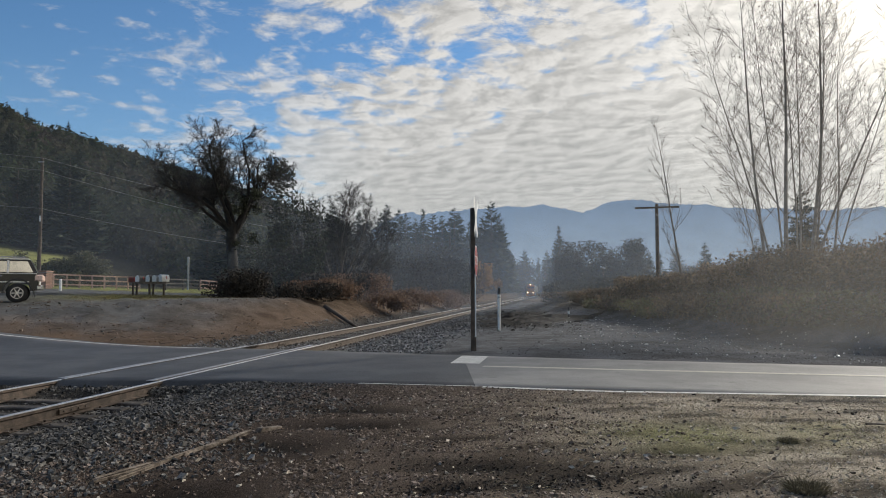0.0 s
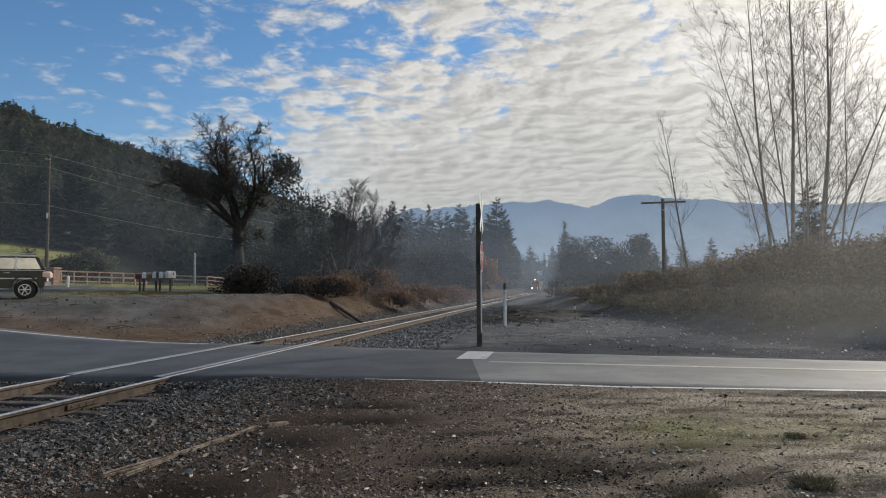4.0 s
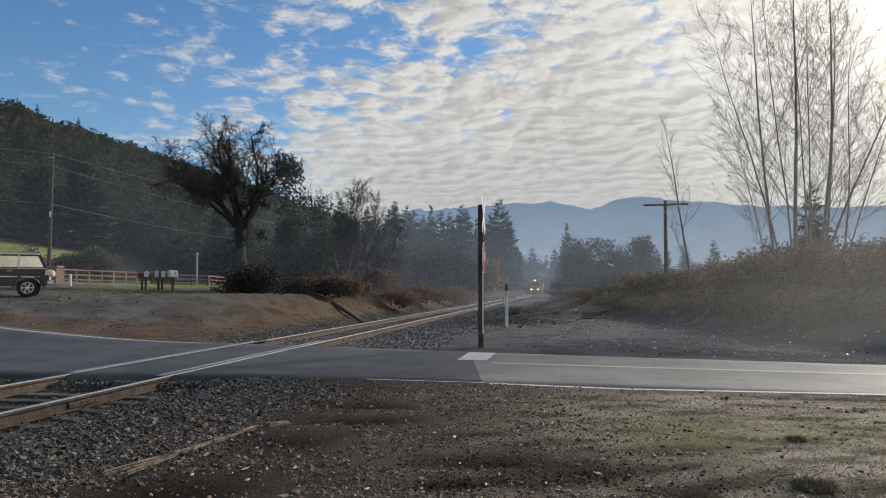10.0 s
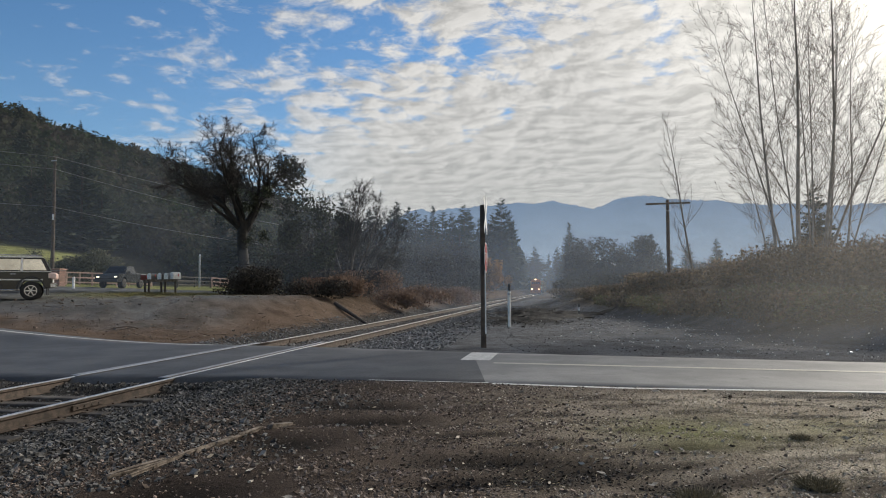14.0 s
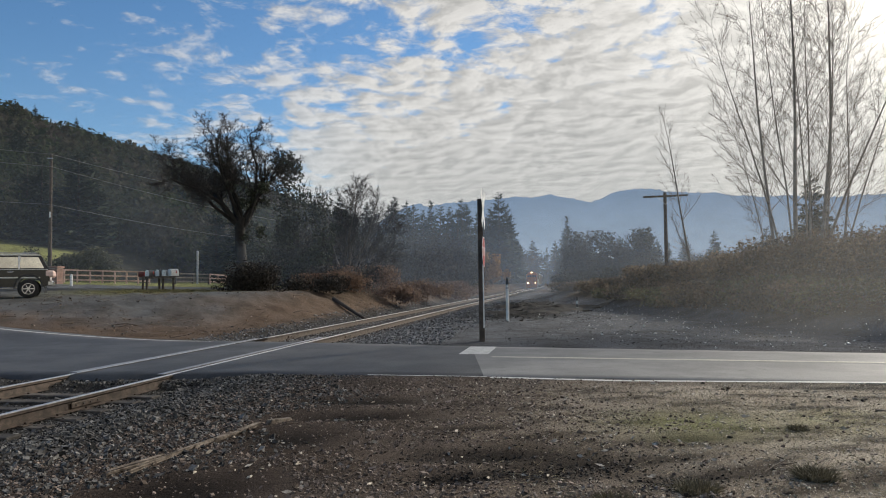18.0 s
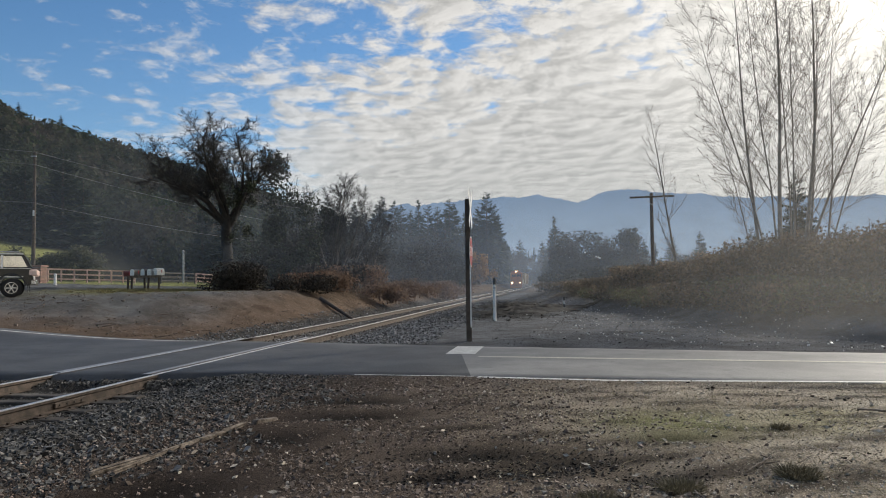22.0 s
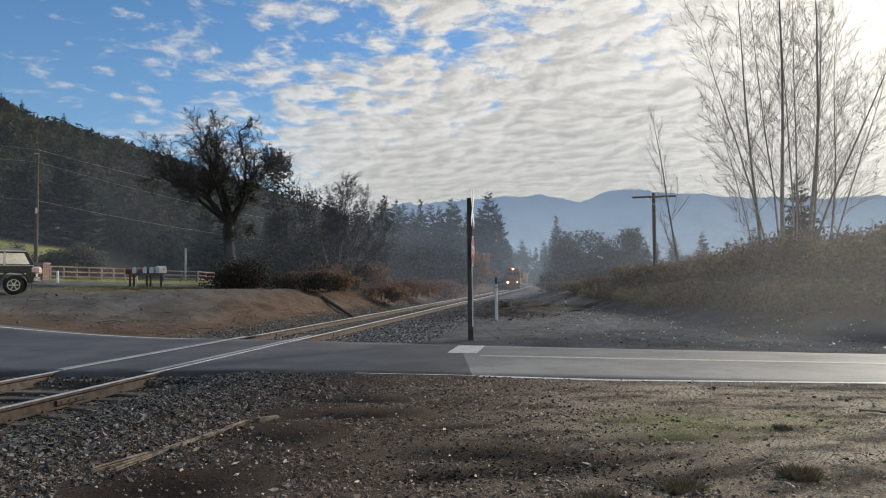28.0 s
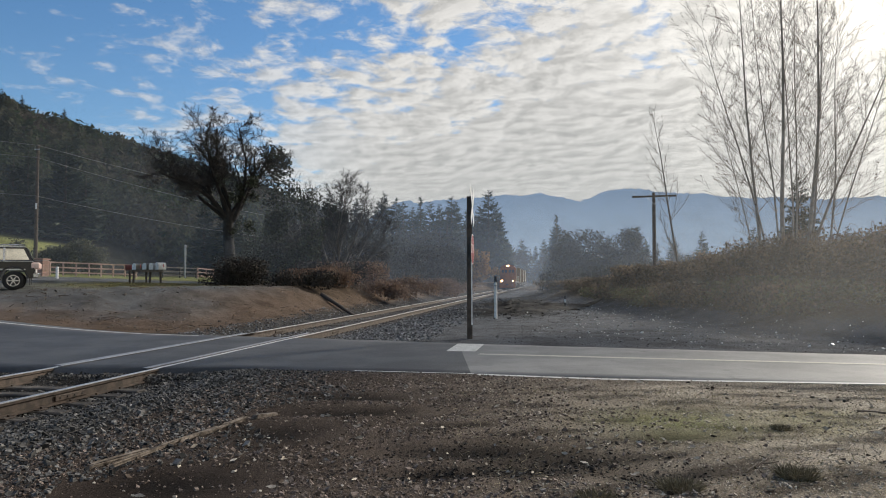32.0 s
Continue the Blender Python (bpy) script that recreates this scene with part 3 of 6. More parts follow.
def zone_colours(x, y, z):
    """Base colours of the ground: brown dirt, grey ballast, gravel, grass, leaf litter."""
    off = (x - track_x(y)) / math.hypot(1, TRACK_SLOPE)
    n1, n2 = bumps(x, y, 4.0, 11), bumps(x, y, 1.3, 12)
    c = np.empty((len(x), 3))
    c[:] = (0.078, 0.061, 0.051)

    def put(w, rgb):
        nonlocal c
        c = c * (1 - w[:, None]) + np.array(rgb) * w[:, None]
    # lightens to the right: tan dirt plus sunward brightness put into the colour
    put(sst(-1.8, 0.4, x + 0.4 * n1), (0.138, 0.110, 0.090))
    put(sst(-0.5, 5.0, x + 0.6 * n1) * (1 - sst(9.5, 11, y)), (0.51, 0.445, 0.35))
    put(0.55 * sst(0.25, 0.6, n1) * sst(1.0, 3.0, x) * (1 - sst(9, 10, y)), (0.33, 0.315, 0.15))
    put((1 - sst(2.3, 3.8, np.abs(off + 0.4 * n2))), (0.066, 0.064, 0.062))
    put(sst(10.5, 14, y) * sst(1.8, 3.0, off) * (1 - sst(90, 130, y)), (0.125, 0.131, 0.143))
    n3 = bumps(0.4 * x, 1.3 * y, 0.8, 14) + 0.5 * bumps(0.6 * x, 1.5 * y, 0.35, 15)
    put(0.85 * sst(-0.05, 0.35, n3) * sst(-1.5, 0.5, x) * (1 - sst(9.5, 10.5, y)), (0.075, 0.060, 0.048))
    # each hollow fades to near-black at its middle
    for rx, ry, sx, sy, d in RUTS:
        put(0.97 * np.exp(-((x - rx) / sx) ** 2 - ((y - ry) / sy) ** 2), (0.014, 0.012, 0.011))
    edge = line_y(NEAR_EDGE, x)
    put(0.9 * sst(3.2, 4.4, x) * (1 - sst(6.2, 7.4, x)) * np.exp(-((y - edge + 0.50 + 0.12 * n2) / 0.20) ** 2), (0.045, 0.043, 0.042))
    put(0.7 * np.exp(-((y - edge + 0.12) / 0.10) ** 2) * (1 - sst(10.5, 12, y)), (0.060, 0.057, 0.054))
    put(0.6 * np.exp(-((x - 2.6) / 0.8) ** 2 - ((y - 7.3) / 0.7) ** 2), (0.25, 0.27, 0.09))
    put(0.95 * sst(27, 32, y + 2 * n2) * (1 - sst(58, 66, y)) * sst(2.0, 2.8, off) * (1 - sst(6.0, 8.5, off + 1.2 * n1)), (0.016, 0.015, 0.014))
    left = sst(2.2, 3.2, -off) * sst(15, 19, y)
    put(left, (0.125, 0.093, 0.072))
    put(left * 0.8 * sst(0.1, 0.6, n1), (0.19, 0.13, 0.09))
    put(left * sst(3.5, 7, -off + 1.5 * n1) * sst(20.5, 25, y + 1.5 * n2) * (1 - sst(54, 58, y)), (0.130, 0.133, 0.138))
    gr = np.exp(-((x + 14.6) / 3.6) ** 2 - ((y - 38.0) / 6.0) ** 2)
    put(np.clip(gr * 1.4, 0, 1), (0.20, 0.195, 0.075))
    put(sst(54, 58, y) * sst(16, 20, -off), (0.24, 0.25, 0.09))
    # woods floor coloured near-black like deep shade, so sparse crowns read dense
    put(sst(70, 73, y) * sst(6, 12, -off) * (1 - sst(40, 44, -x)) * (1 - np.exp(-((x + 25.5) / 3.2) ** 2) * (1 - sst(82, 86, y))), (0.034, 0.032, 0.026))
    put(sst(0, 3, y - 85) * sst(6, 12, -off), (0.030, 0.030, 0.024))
    put(sst(30, 40, y) * sst(3, 5, -off) * (1 - sst(12, 14, -off)), (0.085, 0.062, 0.042))
    put(sst(0.15, 0.6, z) * sst(6, 8, off), (0.085, 0.066, 0.045))
    put(sst(60, 90, y) * sst(6, 10, off), (0.075, 0.070, 0.045))
    return np.clip(c, 0, 1)


def build_ground():
    xs = np.concatenate([-np.geomspace(3500, 61, 26), axis([(-60, -14, 1.0), (-14, 14, 0.16), (14, 60, 1.0)]), np.geomspace(60, 3500, 26)])
    ys = np.concatenate([-np.geomspace(1500, 10, 12), axis([(-9, 3.5, 1.0), (3.5, 9.5, 0.10), (9.5, 24, 0.2), (24, 46, 0.3), (46, 60, 0.6), (60, 140, 3.0)]), np.geomspace(140, 4200, 40)])
    X, Y = np.meshgrid(xs, ys)
    x, y = X.ravel(), Y.ravel()
    z = ground_z(x, y)
    nx, ny = len(xs), len(ys)
    i, j = np.meshgrid(np.arange(nx - 1), np.arange(ny - 1))
    k = (j * nx + i).ravel()
    f = np.stack([k, k + 1, k + nx + 1, k + nx], axis=1)
    me = mesh_of("ground", np.stack([x, y, z], axis=1), f, M_GROUND, True)
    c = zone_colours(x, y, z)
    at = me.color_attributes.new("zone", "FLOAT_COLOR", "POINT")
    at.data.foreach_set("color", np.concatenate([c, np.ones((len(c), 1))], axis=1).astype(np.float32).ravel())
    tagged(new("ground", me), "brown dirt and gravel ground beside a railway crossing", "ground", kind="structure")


def build_road(xs, mat, label):
    vs, rows = [], 12
    for x in xs:
        a, b = float(line_y(NEAR_EDGE, x)), float(line_y(FAR_EDGE, x))
        a += 0.05 * math.sin(x * 3.1) * math.sin(x * 1.3)
        b += 0.05 * math.sin(x * 2.3 + 1) * math.sin(x * 1.7)
        ys = np.linspace(a, b, rows)
        top = [(x, y, float(lay(x, y))) for y in ys]
        vs += [(x, a - 0.16, top[0][2] - 0.30)] + top + [(x, b + 0.16, top[-1][2] - 0.30)]
    m = rows + 2
    f = [(i * m + j, (i + 1) * m + j, (i + 1) * m + j + 1, i * m + j + 1) for i in range(len(xs) - 1) for j in range(m - 1)]
    tagged(new("road", mesh_of("road", vs, f, mat, True)), label, "road", kind="structure")


def ribbon(name, pts, width, mat, label, lift=0.005, step=0.4):
    """A painted line along points of the road."""
    pts = [Vector((x, y, 0)) for x, y in pts]
    line = []
    for a, b in zip(pts, pts[1:]):
        k = max(1, int((b - a).length / step))
        line += [a.lerp(b, i / k) for i in range(k)]
    line.append(pts[-1])
    vs = []
    for i, p in enumerate(line):
        d = (line[min(i + 1, len(line) - 1)] - line[max(i - 1, 0)]).normalized()
        s = Vector((-d.y, d.x, 0)) * width / 2
        for q in (p - s, p + s):
            vs.append((q.x, q.y, float(lay(q.x, q.y)) + lift))
    f = [(2 * i, 2 * i + 2, 2 * i + 3, 2 * i + 1) for i in range(len(line) - 1)]
    return tagged(new(name, mesh_of(name, vs, f, mat)), label, "road marking", kind="structure")


build_ground()
build_road(np.concatenate([np.arange(-90, -20, 2.0), np.arange(-20, 0.5, 0.4), [0.62]]), M_ASPHALT, "dark grey asphalt road crossing the railway at grade")
build_road(np.concatenate([[0.62], np.arange(0.8, 16, 0.4), np.arange(16, 91, 2.0)]), M_OLDASPHALT, "worn asphalt road leading off from the crossing, lightened for sun sheen")
ribbon("edge_line", ((0.72, 11.02), (2.58, 10.42), (6.3, 9.82), (14, 7.95), (30, 4.1), (60, -3.5)), 0.13, M_PAINT, "white painted edge line on the asphalt road")
ribbon("edge_line", ((-1.25, 11.55), (0.66, 11.10)), 0.06, M_PAINT, "faded end of the white edge line")
ribbon("edge_line", ((-6.3, 19.25), (-9.2, 19.95), (-12.4, 20.6), (-25, 23.7), (-60, 32.6)), 0.09, M_PAINT, "white painted edge line by the dirt bank")
ribbon("centre_line", CENTRE_LINE, 0.2, M_YELLOW, "faded yellow centre line")
ribbon("stop_bar", ((0.60, 14.66), (0.90, 16.36)), 0.62, M_PAINT, "broad white stop bar before the tracks", step=0.2)


# ---------------------------------------------------------------- railway
TRACK = pose(TRACK_X, TRACK_Y, 0, 0, 0, TRACK_TURN)
RAIL = ((-0.07, -0.175), (0.07, -0.175), (0.07, -0.165), (0.014, -0.148), (0.010, -0.055), (0.036, -0.04), (0.036, -0.008),
        (-0.036, -0.008), (-0.036, -0.04), (-0.010, -0.055), (-0.014, -0.148), (-0.07, -0.165))


def build_track():
    bed = thing("railway_track", TRACK, "single railway track of rusty rails on dark wooden ties", "railway track", kind="structure")
    for sx in (-0.91, 0.91):
        rail = part("rail", prism(bm_new(), [(x + sx, z) for x, z in RAIL], -16, 288), M_RAIL, bed, "rusty steel rail with a polished head")
        b = bm_new()
        prism(b, [(sx - 0.033, -0.008), (sx + 0.033, -0.008), (sx + 0.033, 0.0), (sx + 0.024, 0.006), (sx - 0.024, 0.006), (sx - 0.033, 0.0)], -16, 288)
        part("rail_head", b, M_RAILTOP, rail, "bright worn running surface")
        side = 1 if sx < 0 else -1
        # flat strip laid on the road, the gap's shade put into its colour
        b = bm_new()
        box(b, (sx + side * 0.073, 4.2, 0.006), (0.07, 8.2, 0.006))
        part("flangeway", b, M_TIE, rail, "dark strip laid on the asphalt for the shaded gap beside the rail")
        # grey strips added beside the rails, widened to fit the camera's view
        if sx > 0:
            b = box(bm_new(), (sx + side * 0.17, 4.2, 0.007), (0.12, 8.2, 0.010), 0.003)
        else:
            b = box(bm_new(), (sx - 0.12, 4.1, 0.004), (0.15, 7.6, 0.010), 0.003)
        part("flange_guard", b, M_GREYMETAL, rail, "grey strip added in the asphalt beside the rail")
        for s, ln in ((-2.05, 0.62), (-13.0, 0.6), (10.2, 0.6)):
            b = bm_new()
            for q in (-1, 1):
                box(b, (sx + q * 0.028, s, -0.10), (0.03, ln, 0.075), 0.008)
            bar = part("joint_bar", b, M_RAIL, rail, "rusty bolted joint bar")
            for i in range(4):
                b = bm_new()
                for q in (-1, 1):
                    rod(b, (sx + q * 0.03, s - 0.225 + 0.15 * i, -0.10), (sx + q * 0.055, s - 0.225 + 0.15 * i, -0.10), 0.014, n=6)
                part("bolt", b, M_TIE, bar)
    rng = random.Random(4)
    b = box(bm_new(), (0, 0, 0), (2.75, 0.23, 0.18), 0.015)
    me = bpy.data.meshes.new("tie")
    b.to_mesh(me)
    b.free()
    me.materials.append(M_TIE)
    s = -15.6
    while s < 95:
        if not (-0.5 < s < 7.8):
            part("tie", me, M_TIE, bed, m=pose(rng.uniform(-0.05, 0.05), s, -0.265 + rng.uniform(-0.012, 0.012), 0, 0, rng.uniform(-1.5, 1.5)))
            if s < 20:
                for sx in (-0.91, 0.91):
                    pl = box(bm_new(), (sx, s, -0.172), (0.30, 0.17, 0.012), 0.003)
                    for q in (-1, 1):
                        box(pl, (sx + q * 0.085, s + 0.04 * q, -0.158), (0.035, 0.03, 0.03), 0.006)
                    part("tie_plate", pl, M_RAIL, bed)
        s += 0.56
    return bed


def rocks(rng, x, y, z, size, flat=0.6):
    """Angular stones: jittered blocks of twelve triangles, as quads."""
    n = len(x)
    base = np.array([[-1, -1, -1], [1, -1, -1], [1, 1, -1], [-1, 1, -1], [-1, -1, 1], [1, -1, 1], [1, 1, 1], [-1, 1, 1]]) * 0.5
    v = base[None] * rng.uniform(0.55, 1.25, (n, 8, 3)) * np.array([1.0, 0.8, flat])
    a = rng.uniform(0, 6.283, n)
    t = rng.normal(0, 0.35, (n, 2))
    c, s = np.cos(a)[:, None], np.sin(a)[:, None]
    X = v[:, :, 0] * c - v[:, :, 1] * s
    Y = v[:, :, 0] * s + v[:, :, 1] * c
    Z = v[:, :, 2] + X * t[:, :1] + Y * t[:, 1:]
    v = np.stack([X, Y, Z], axis=2) * np.asarray(size)[:, None, None]
    v += np.stack([x, y, z], axis=1)[:, None, :]
    q = np.array([[4, 5, 6, 7], [0, 1, 5, 4], [1, 2, 6, 5], [2, 3, 7, 6], [3, 0, 4, 7]])
    f = (np.arange(n) * 8)[:, None, None] + q[None]
    return v.reshape(-1, 3), f.reshape(-1, 4)


def scatter_stones():
    rng = np.random.default_rng(21)

    def lay_down(name, x, y, size, mat, label, sink=0.15):
        z = ground_z(x, y) + size * sink
        v, f = rocks(rng, x, y, z, size)
        tagged(new(name, mesh_of(name, v, f, mat)), label, "gravel", kind="stuff")
    # ballast along the track, near the camera
    y = rng.uniform(3.0, 13.0, 84000)
    off = np.abs(rng.normal(0, 2.2, 84000)) * np.where(rng.random(84000) < 0.2, -1, 1)
    x = track_x(y) + off
    edge = line_y(NEAR_EDGE, x)
    k = (y < edge - 0.03) & (off < 4.6 + 0.5 * np.sin(y * 2.2)) & (off > -3.2) & (np.abs(x) < y * 0.75 + 0.5)
    lay_down("ballast_gravel", x[k], y[k], rng.gamma(3.6, 0.0056, k.sum()), M_BALLAST, "loose grey crushed-stone ballast beside the rails")
    # ballast beyond the road, the same stone lightened to look lit
    y = 16.5 + 40 * rng.random(34000) ** 1.7
    off = rng.normal(0.7, 2.2, 34000)
    x = track_x(y) + off
    k = (y > line_y(FAR_EDGE, x) + 0.05) & (off < 4.6) & (off > -3.0)
    lay_down("ballast_gravel", x[k], y[k], rng.gamma(5, 0.0080, k.sum()), M_LITBALLAST, "crushed-stone ballast along the track beyond the road, lightened to look lit")
    # brown gravelly dirt in the foreground
    y = 3.6 + 8.0 * rng.random(120000) ** 1.8
    x = rng.uniform(-3.6, 7.5, 120000)
    k = (y < line_y(NEAR_EDGE, x) - 0.04) & (x > track_x(y) + 3.0) & (np.abs(x) < y * 0.68)
    for rx, ry, sx, sy, d in RUTS:
        k &= (np.exp(-((x - rx) / sx) ** 2 - ((y - ry) / sy) ** 2) < 0.15) | (rng.random(len(x)) < 0.12)
    size = np.minimum(rng.gamma(2.0, 0.0052, len(x)), 0.04)
    # share of the lightened pebbles grows towards the sunward side
    tan = rng.random(len(x)) < sst(-0.8, 3.2, x)
    size = np.where(tan, 0.66 * size, size)
    k &= ~tan | (rng.random(len(x)) < 0.75)
    lay_down("dirt_gravel", x[k & ~tan], y[k & ~tan], size[k & ~tan], M_PEBBLE, "small brown pebbles bedded in dirt")
    lay_down("tan_gravel", x[k & tan], y[k & tan], size[k & tan], M_TANPEBBLE, "small tan pebbles bedded in dirt, lightened for sunward brightness")
    # pale stones
    y = 3.8 + 8.0 * rng.random(1100) ** 1.3
    x = rng.uniform(-4.5, 8.0, 1100)
    k = (y < line_y(NEAR_EDGE, x) - 0.1) & (np.abs(x) < y * 0.75)
    lay_down("pale_stones", x[k], y[k], np.minimum(rng.gamma(1.5, 0.0075, k.sum()), 0.034), M_PALE, "scattered pale quartz stones")
    # clods of earth and bleached chips on the open ground
    y = 4.0 + 6.6 * rng.random(2600) ** 1.3
    x = rng.uniform(-2.6, 7.2, 2600)
    k = (y < line_y(NEAR_EDGE, x) - 0.15) & (np.abs(x) < y * 0.7) & (x > track_x(y) + 3.4) & (bumps(x, y, 1.1, 40) + rng.normal(0, 0.3, 2600) > 0.05)
    lay_down("earth_clods", x[k], y[k], np.minimum(rng.gamma(2.0, 0.0095, k.sum()), 0.045), M_CLOD, "dark crumbly clods of earth on the open ground", 0.05)
    y = 4.0 + 6.4 * rng.random(520) ** 1.2
    x = rng.uniform(-2.4, 7.0, 520)
    k = (y < line_y(NEAR_EDGE, x) - 0.15) & (np.abs(x) < y * 0.7)
    p = np.stack([x[k], y[k], ground_z(x[k], y[k]) + 0.012], axis=1)
    v, f = leaves(rng, p, len(p), 0.01, 0.026, flat=0.9, aspect=2.6)
    tagged(new("bleached_chips", mesh_of("bleached_chips", v, f, M_PALE)), "bleached leaf scraps and wood chips on the dirt", "litter", kind="stuff")
    # dark crumbs in the hollows
    pick = rng.integers(0, 5, 2400)
    hollow = np.array(RUTS)[pick]
    x = hollow[:, 0] + rng.normal(0, 0.62, 2400) * hollow[:, 2]
    y = hollow[:, 1] + rng.normal(0, 0.62, 2400) * hollow[:, 3]
    lay_down("wet_crumbs", x, y, np.minimum(rng.gamma(2.0, 0.0052, 2400), 0.026), M_DARKCLOD, "near-black crumbs of earth strewn in the hollows", 0.05)
    # bleached straw lying on the open ground
    y = 4.2 + 5.2 * rng.random(5200) ** 1.2
    x = rng.uniform(0.2, 6.6, 5200)
    k = (y < line_y(NEAR_EDGE, x) - 0.2) & (x < y * 0.7) & (bumps(x, y, 1.4, 52) + rng.normal(0, 0.25, 5200) > 0.0)
    x, y = x[k], y[k]
    a, ln = rng.uniform(0, 6.283, len(x)), rng.uniform(0.02, 0.09, len(x))
    p = np.stack([x, y, ground_z(x, y) + 0.006], axis=1)
    e = p + np.stack([ln * np.cos(a), ln * np.sin(a), rng.uniform(0.0, 0.022, len(x))], axis=1)
    r = np.full((len(x), 1), 0.0017)
    v, f = tubes(np.concatenate([p, e, r, r * 0.6], axis=1), 3)
    tagged(new("straw", mesh_of("straw", v, f, M_STRAW)), "bleached straw and grass stalks lying on the dirt", "litter", kind="stuff")
    # gravel of the lot beyond the road, with white chips added as painted glints
    y = rng.uniform(12, 40, 4200)
    x = rng.uniform(1.5, 11.5, 4200)
    k = (y > line_y(FAR_EDGE, x) + 0.2) & (x > track_x(y) + 3)
    lay_down("lot_gravel", x[k], y[k], rng.gamma(4, 0.0045, k.sum()), M_BALLAST, "grey gravel of the lot beyond the road")
    k = np.flatnonzero(k & (x + rng.normal(0, 1.5, len(x)) > 4.0))[:640]
    lay_down("bright_chips", x[k] + 0.2, y[k], rng.gamma(3, 0.0085, len(k)), M_GLINT, "near-white chips added to imitate glints on the gravel lot")
    # black cinders beside the line
    y = rng.uniform(27, 62, 2600)
    x = track_x(y) + rng.uniform(2.4, 9.5, 2600)
    lay_down("cinders", x, y, rng.gamma(2.5, 0.011, 2600), M_HEAP, "black cinders and clods beside the line")
    # left dirt bank
    y = rng.uniform(19, 46, 1800)
    u = rng.uniform(2.0, 16, 1800)
    x = track_x(y) - u
    k = (y > line_y(FAR_EDGE, x) + 0.2)
    lay_down("bank_stones", x[k], y[k], rng.gamma(3, 0.008, k.sum()), M_BALLAST, "stones and clods on the reddish dirt bank")


def bank_litter():
    rng = np.random.default_rng(23)
    n = 9000
    y = 20 + 30 * rng.random(n) ** 1.4
    x = track_x(y) - rng.uniform(2.2, 13, n)
    k = y > line_y(FAR_EDGE, x) + 0.3
    x, y = x[k], y[k]
    p = np.stack([x, y, ground_z(x, y) + 0.02], axis=1)
    v, f = leaves(rng, p, 3000, 0.03, 0.03, flat=0.85)
    tagged(new("leaf_litter", mesh_of("leaf_litter", v, f, M_DRYLEAF)), "dead leaves scattered over the dirt bank", "leaf litter", kind="stuff")
    k = rng.random(len(x)) < 0.05
    v, f = rocks(rng, x[k], y[k], ground_z(x[k], y[k]) + 0.01, rng.gamma(3, 0.013, k.sum()))
    tagged(new("clods", mesh_of("clods", v, f, M_PEBBLE)), "dark clods of earth on the bank", "clods", kind="stuff")
    k = rng.random(len(x)) < 0.012
    segs = []
    for q in p[k]:
        a = rng.uniform(0, 6.28)
        ln = rng.uniform(0.15, 0.6)
        segs.append((*q, q[0] + ln * math.cos(a), q[1] + ln * math.sin(a), q[2] + rng.uniform(0, 0.08), 0.012, 0.006))
    v, f = tubes(segs, 4)
    tagged(new("dead_twigs", mesh_of("dead_twigs", v, f, M_OLDWOOD)), "dead twigs strewn on the dirt bank", "twigs", kind="stuff")


build_track()
scatter_stones()
bank_litter()

# ---------------------------------------------------------------- trees and brush


def grow(rng, p, d, length, radius, level, cfg, out):
    """Adds the segments of a branch and its children to out[level]."""
    n = cfg["steps"][level]
    step = length / n
    p, d = np.array(p, float), np.array(d, float)
    r0, tip = radius, radius * cfg["taper"][level]
    for i in range(n):
        d = d + rng.normal(0, cfg["wander"][level], 3)
        d[2] += cfg["lift"][level]
        d /= np.linalg.norm(d)
        q = p + d * step
        ra = radius + (tip - radius) * i / n
        rb = radius + (tip - radius) * (i + 1) / n
        out[level].append((*p, *q, ra, rb))
        p = q
        if level + 1 < len(cfg["steps"]) and (i + 1) / n > cfg["bare"][level]:
            k = cfg["kids"][level]
            k = int(k) + (rng.random() < k - int(k))
            for _ in range(k):
                side = np.cross(d, rng.normal(0, 1, 3))
                side /= np.linalg.norm(side)
                a = cfg["angle"][level] * rng.uniform(0.7, 1.25)
                nd = d * math.cos(a) + side * math.sin(a)
                reach = cfg["reach"][level] * length * rng.uniform(0.6, 1.15) * (1.15 - 0.6 * (i + 1) / n)
                grow(rng, p, nd, reach, max(rb * cfg["thin"][level], cfg["least"]), level + 1, cfg, out)
    return p


OAK = dict(steps=(9, 6, 5, 3), taper=(0.22, 0.3, 0.4, 0.5), wander=(0.15, 0.20, 0.24, 0.25), lift=(0.03, 0.05, 0.03, 0.0),
           bare=(0.36, 0.12, 0.0), kids=(2.4, 2.1, 1.8), angle=(0.85, 0.85, 0.85), reach=(0.42, 0.52, 0.5), thin=(0.44, 0.52, 0.55), least=0.0098)
ALDER = dict(steps=(14, 6, 4, 3), taper=(0.10, 0.25, 0.35, 0.5), wander=(0.022, 0.045, 0.055, 0.07), lift=(0.012, 0.035, 0.02, 0.01),
             bare=(0.16, 0.10, 0.0), kids=(2.5, 1.5, 0.9), angle=(0.72, 0.50, 0.50), reach=(0.29, 0.40, 0.45), thin=(0.24, 0.48, 0.58), least=0.0046)
SLIM = dict(steps=(10, 5, 3), taper=(0.15, 0.3, 0.4), wander=(0.03, 0.12, 0.2), lift=(0.02, 0.08, 0.04),
            bare=(0.35, 0.1), kids=(3.0, 2.2), angle=(0.55, 0.55), reach=(0.22, 0.45), thin=(0.30, 0.5), least=0.007)
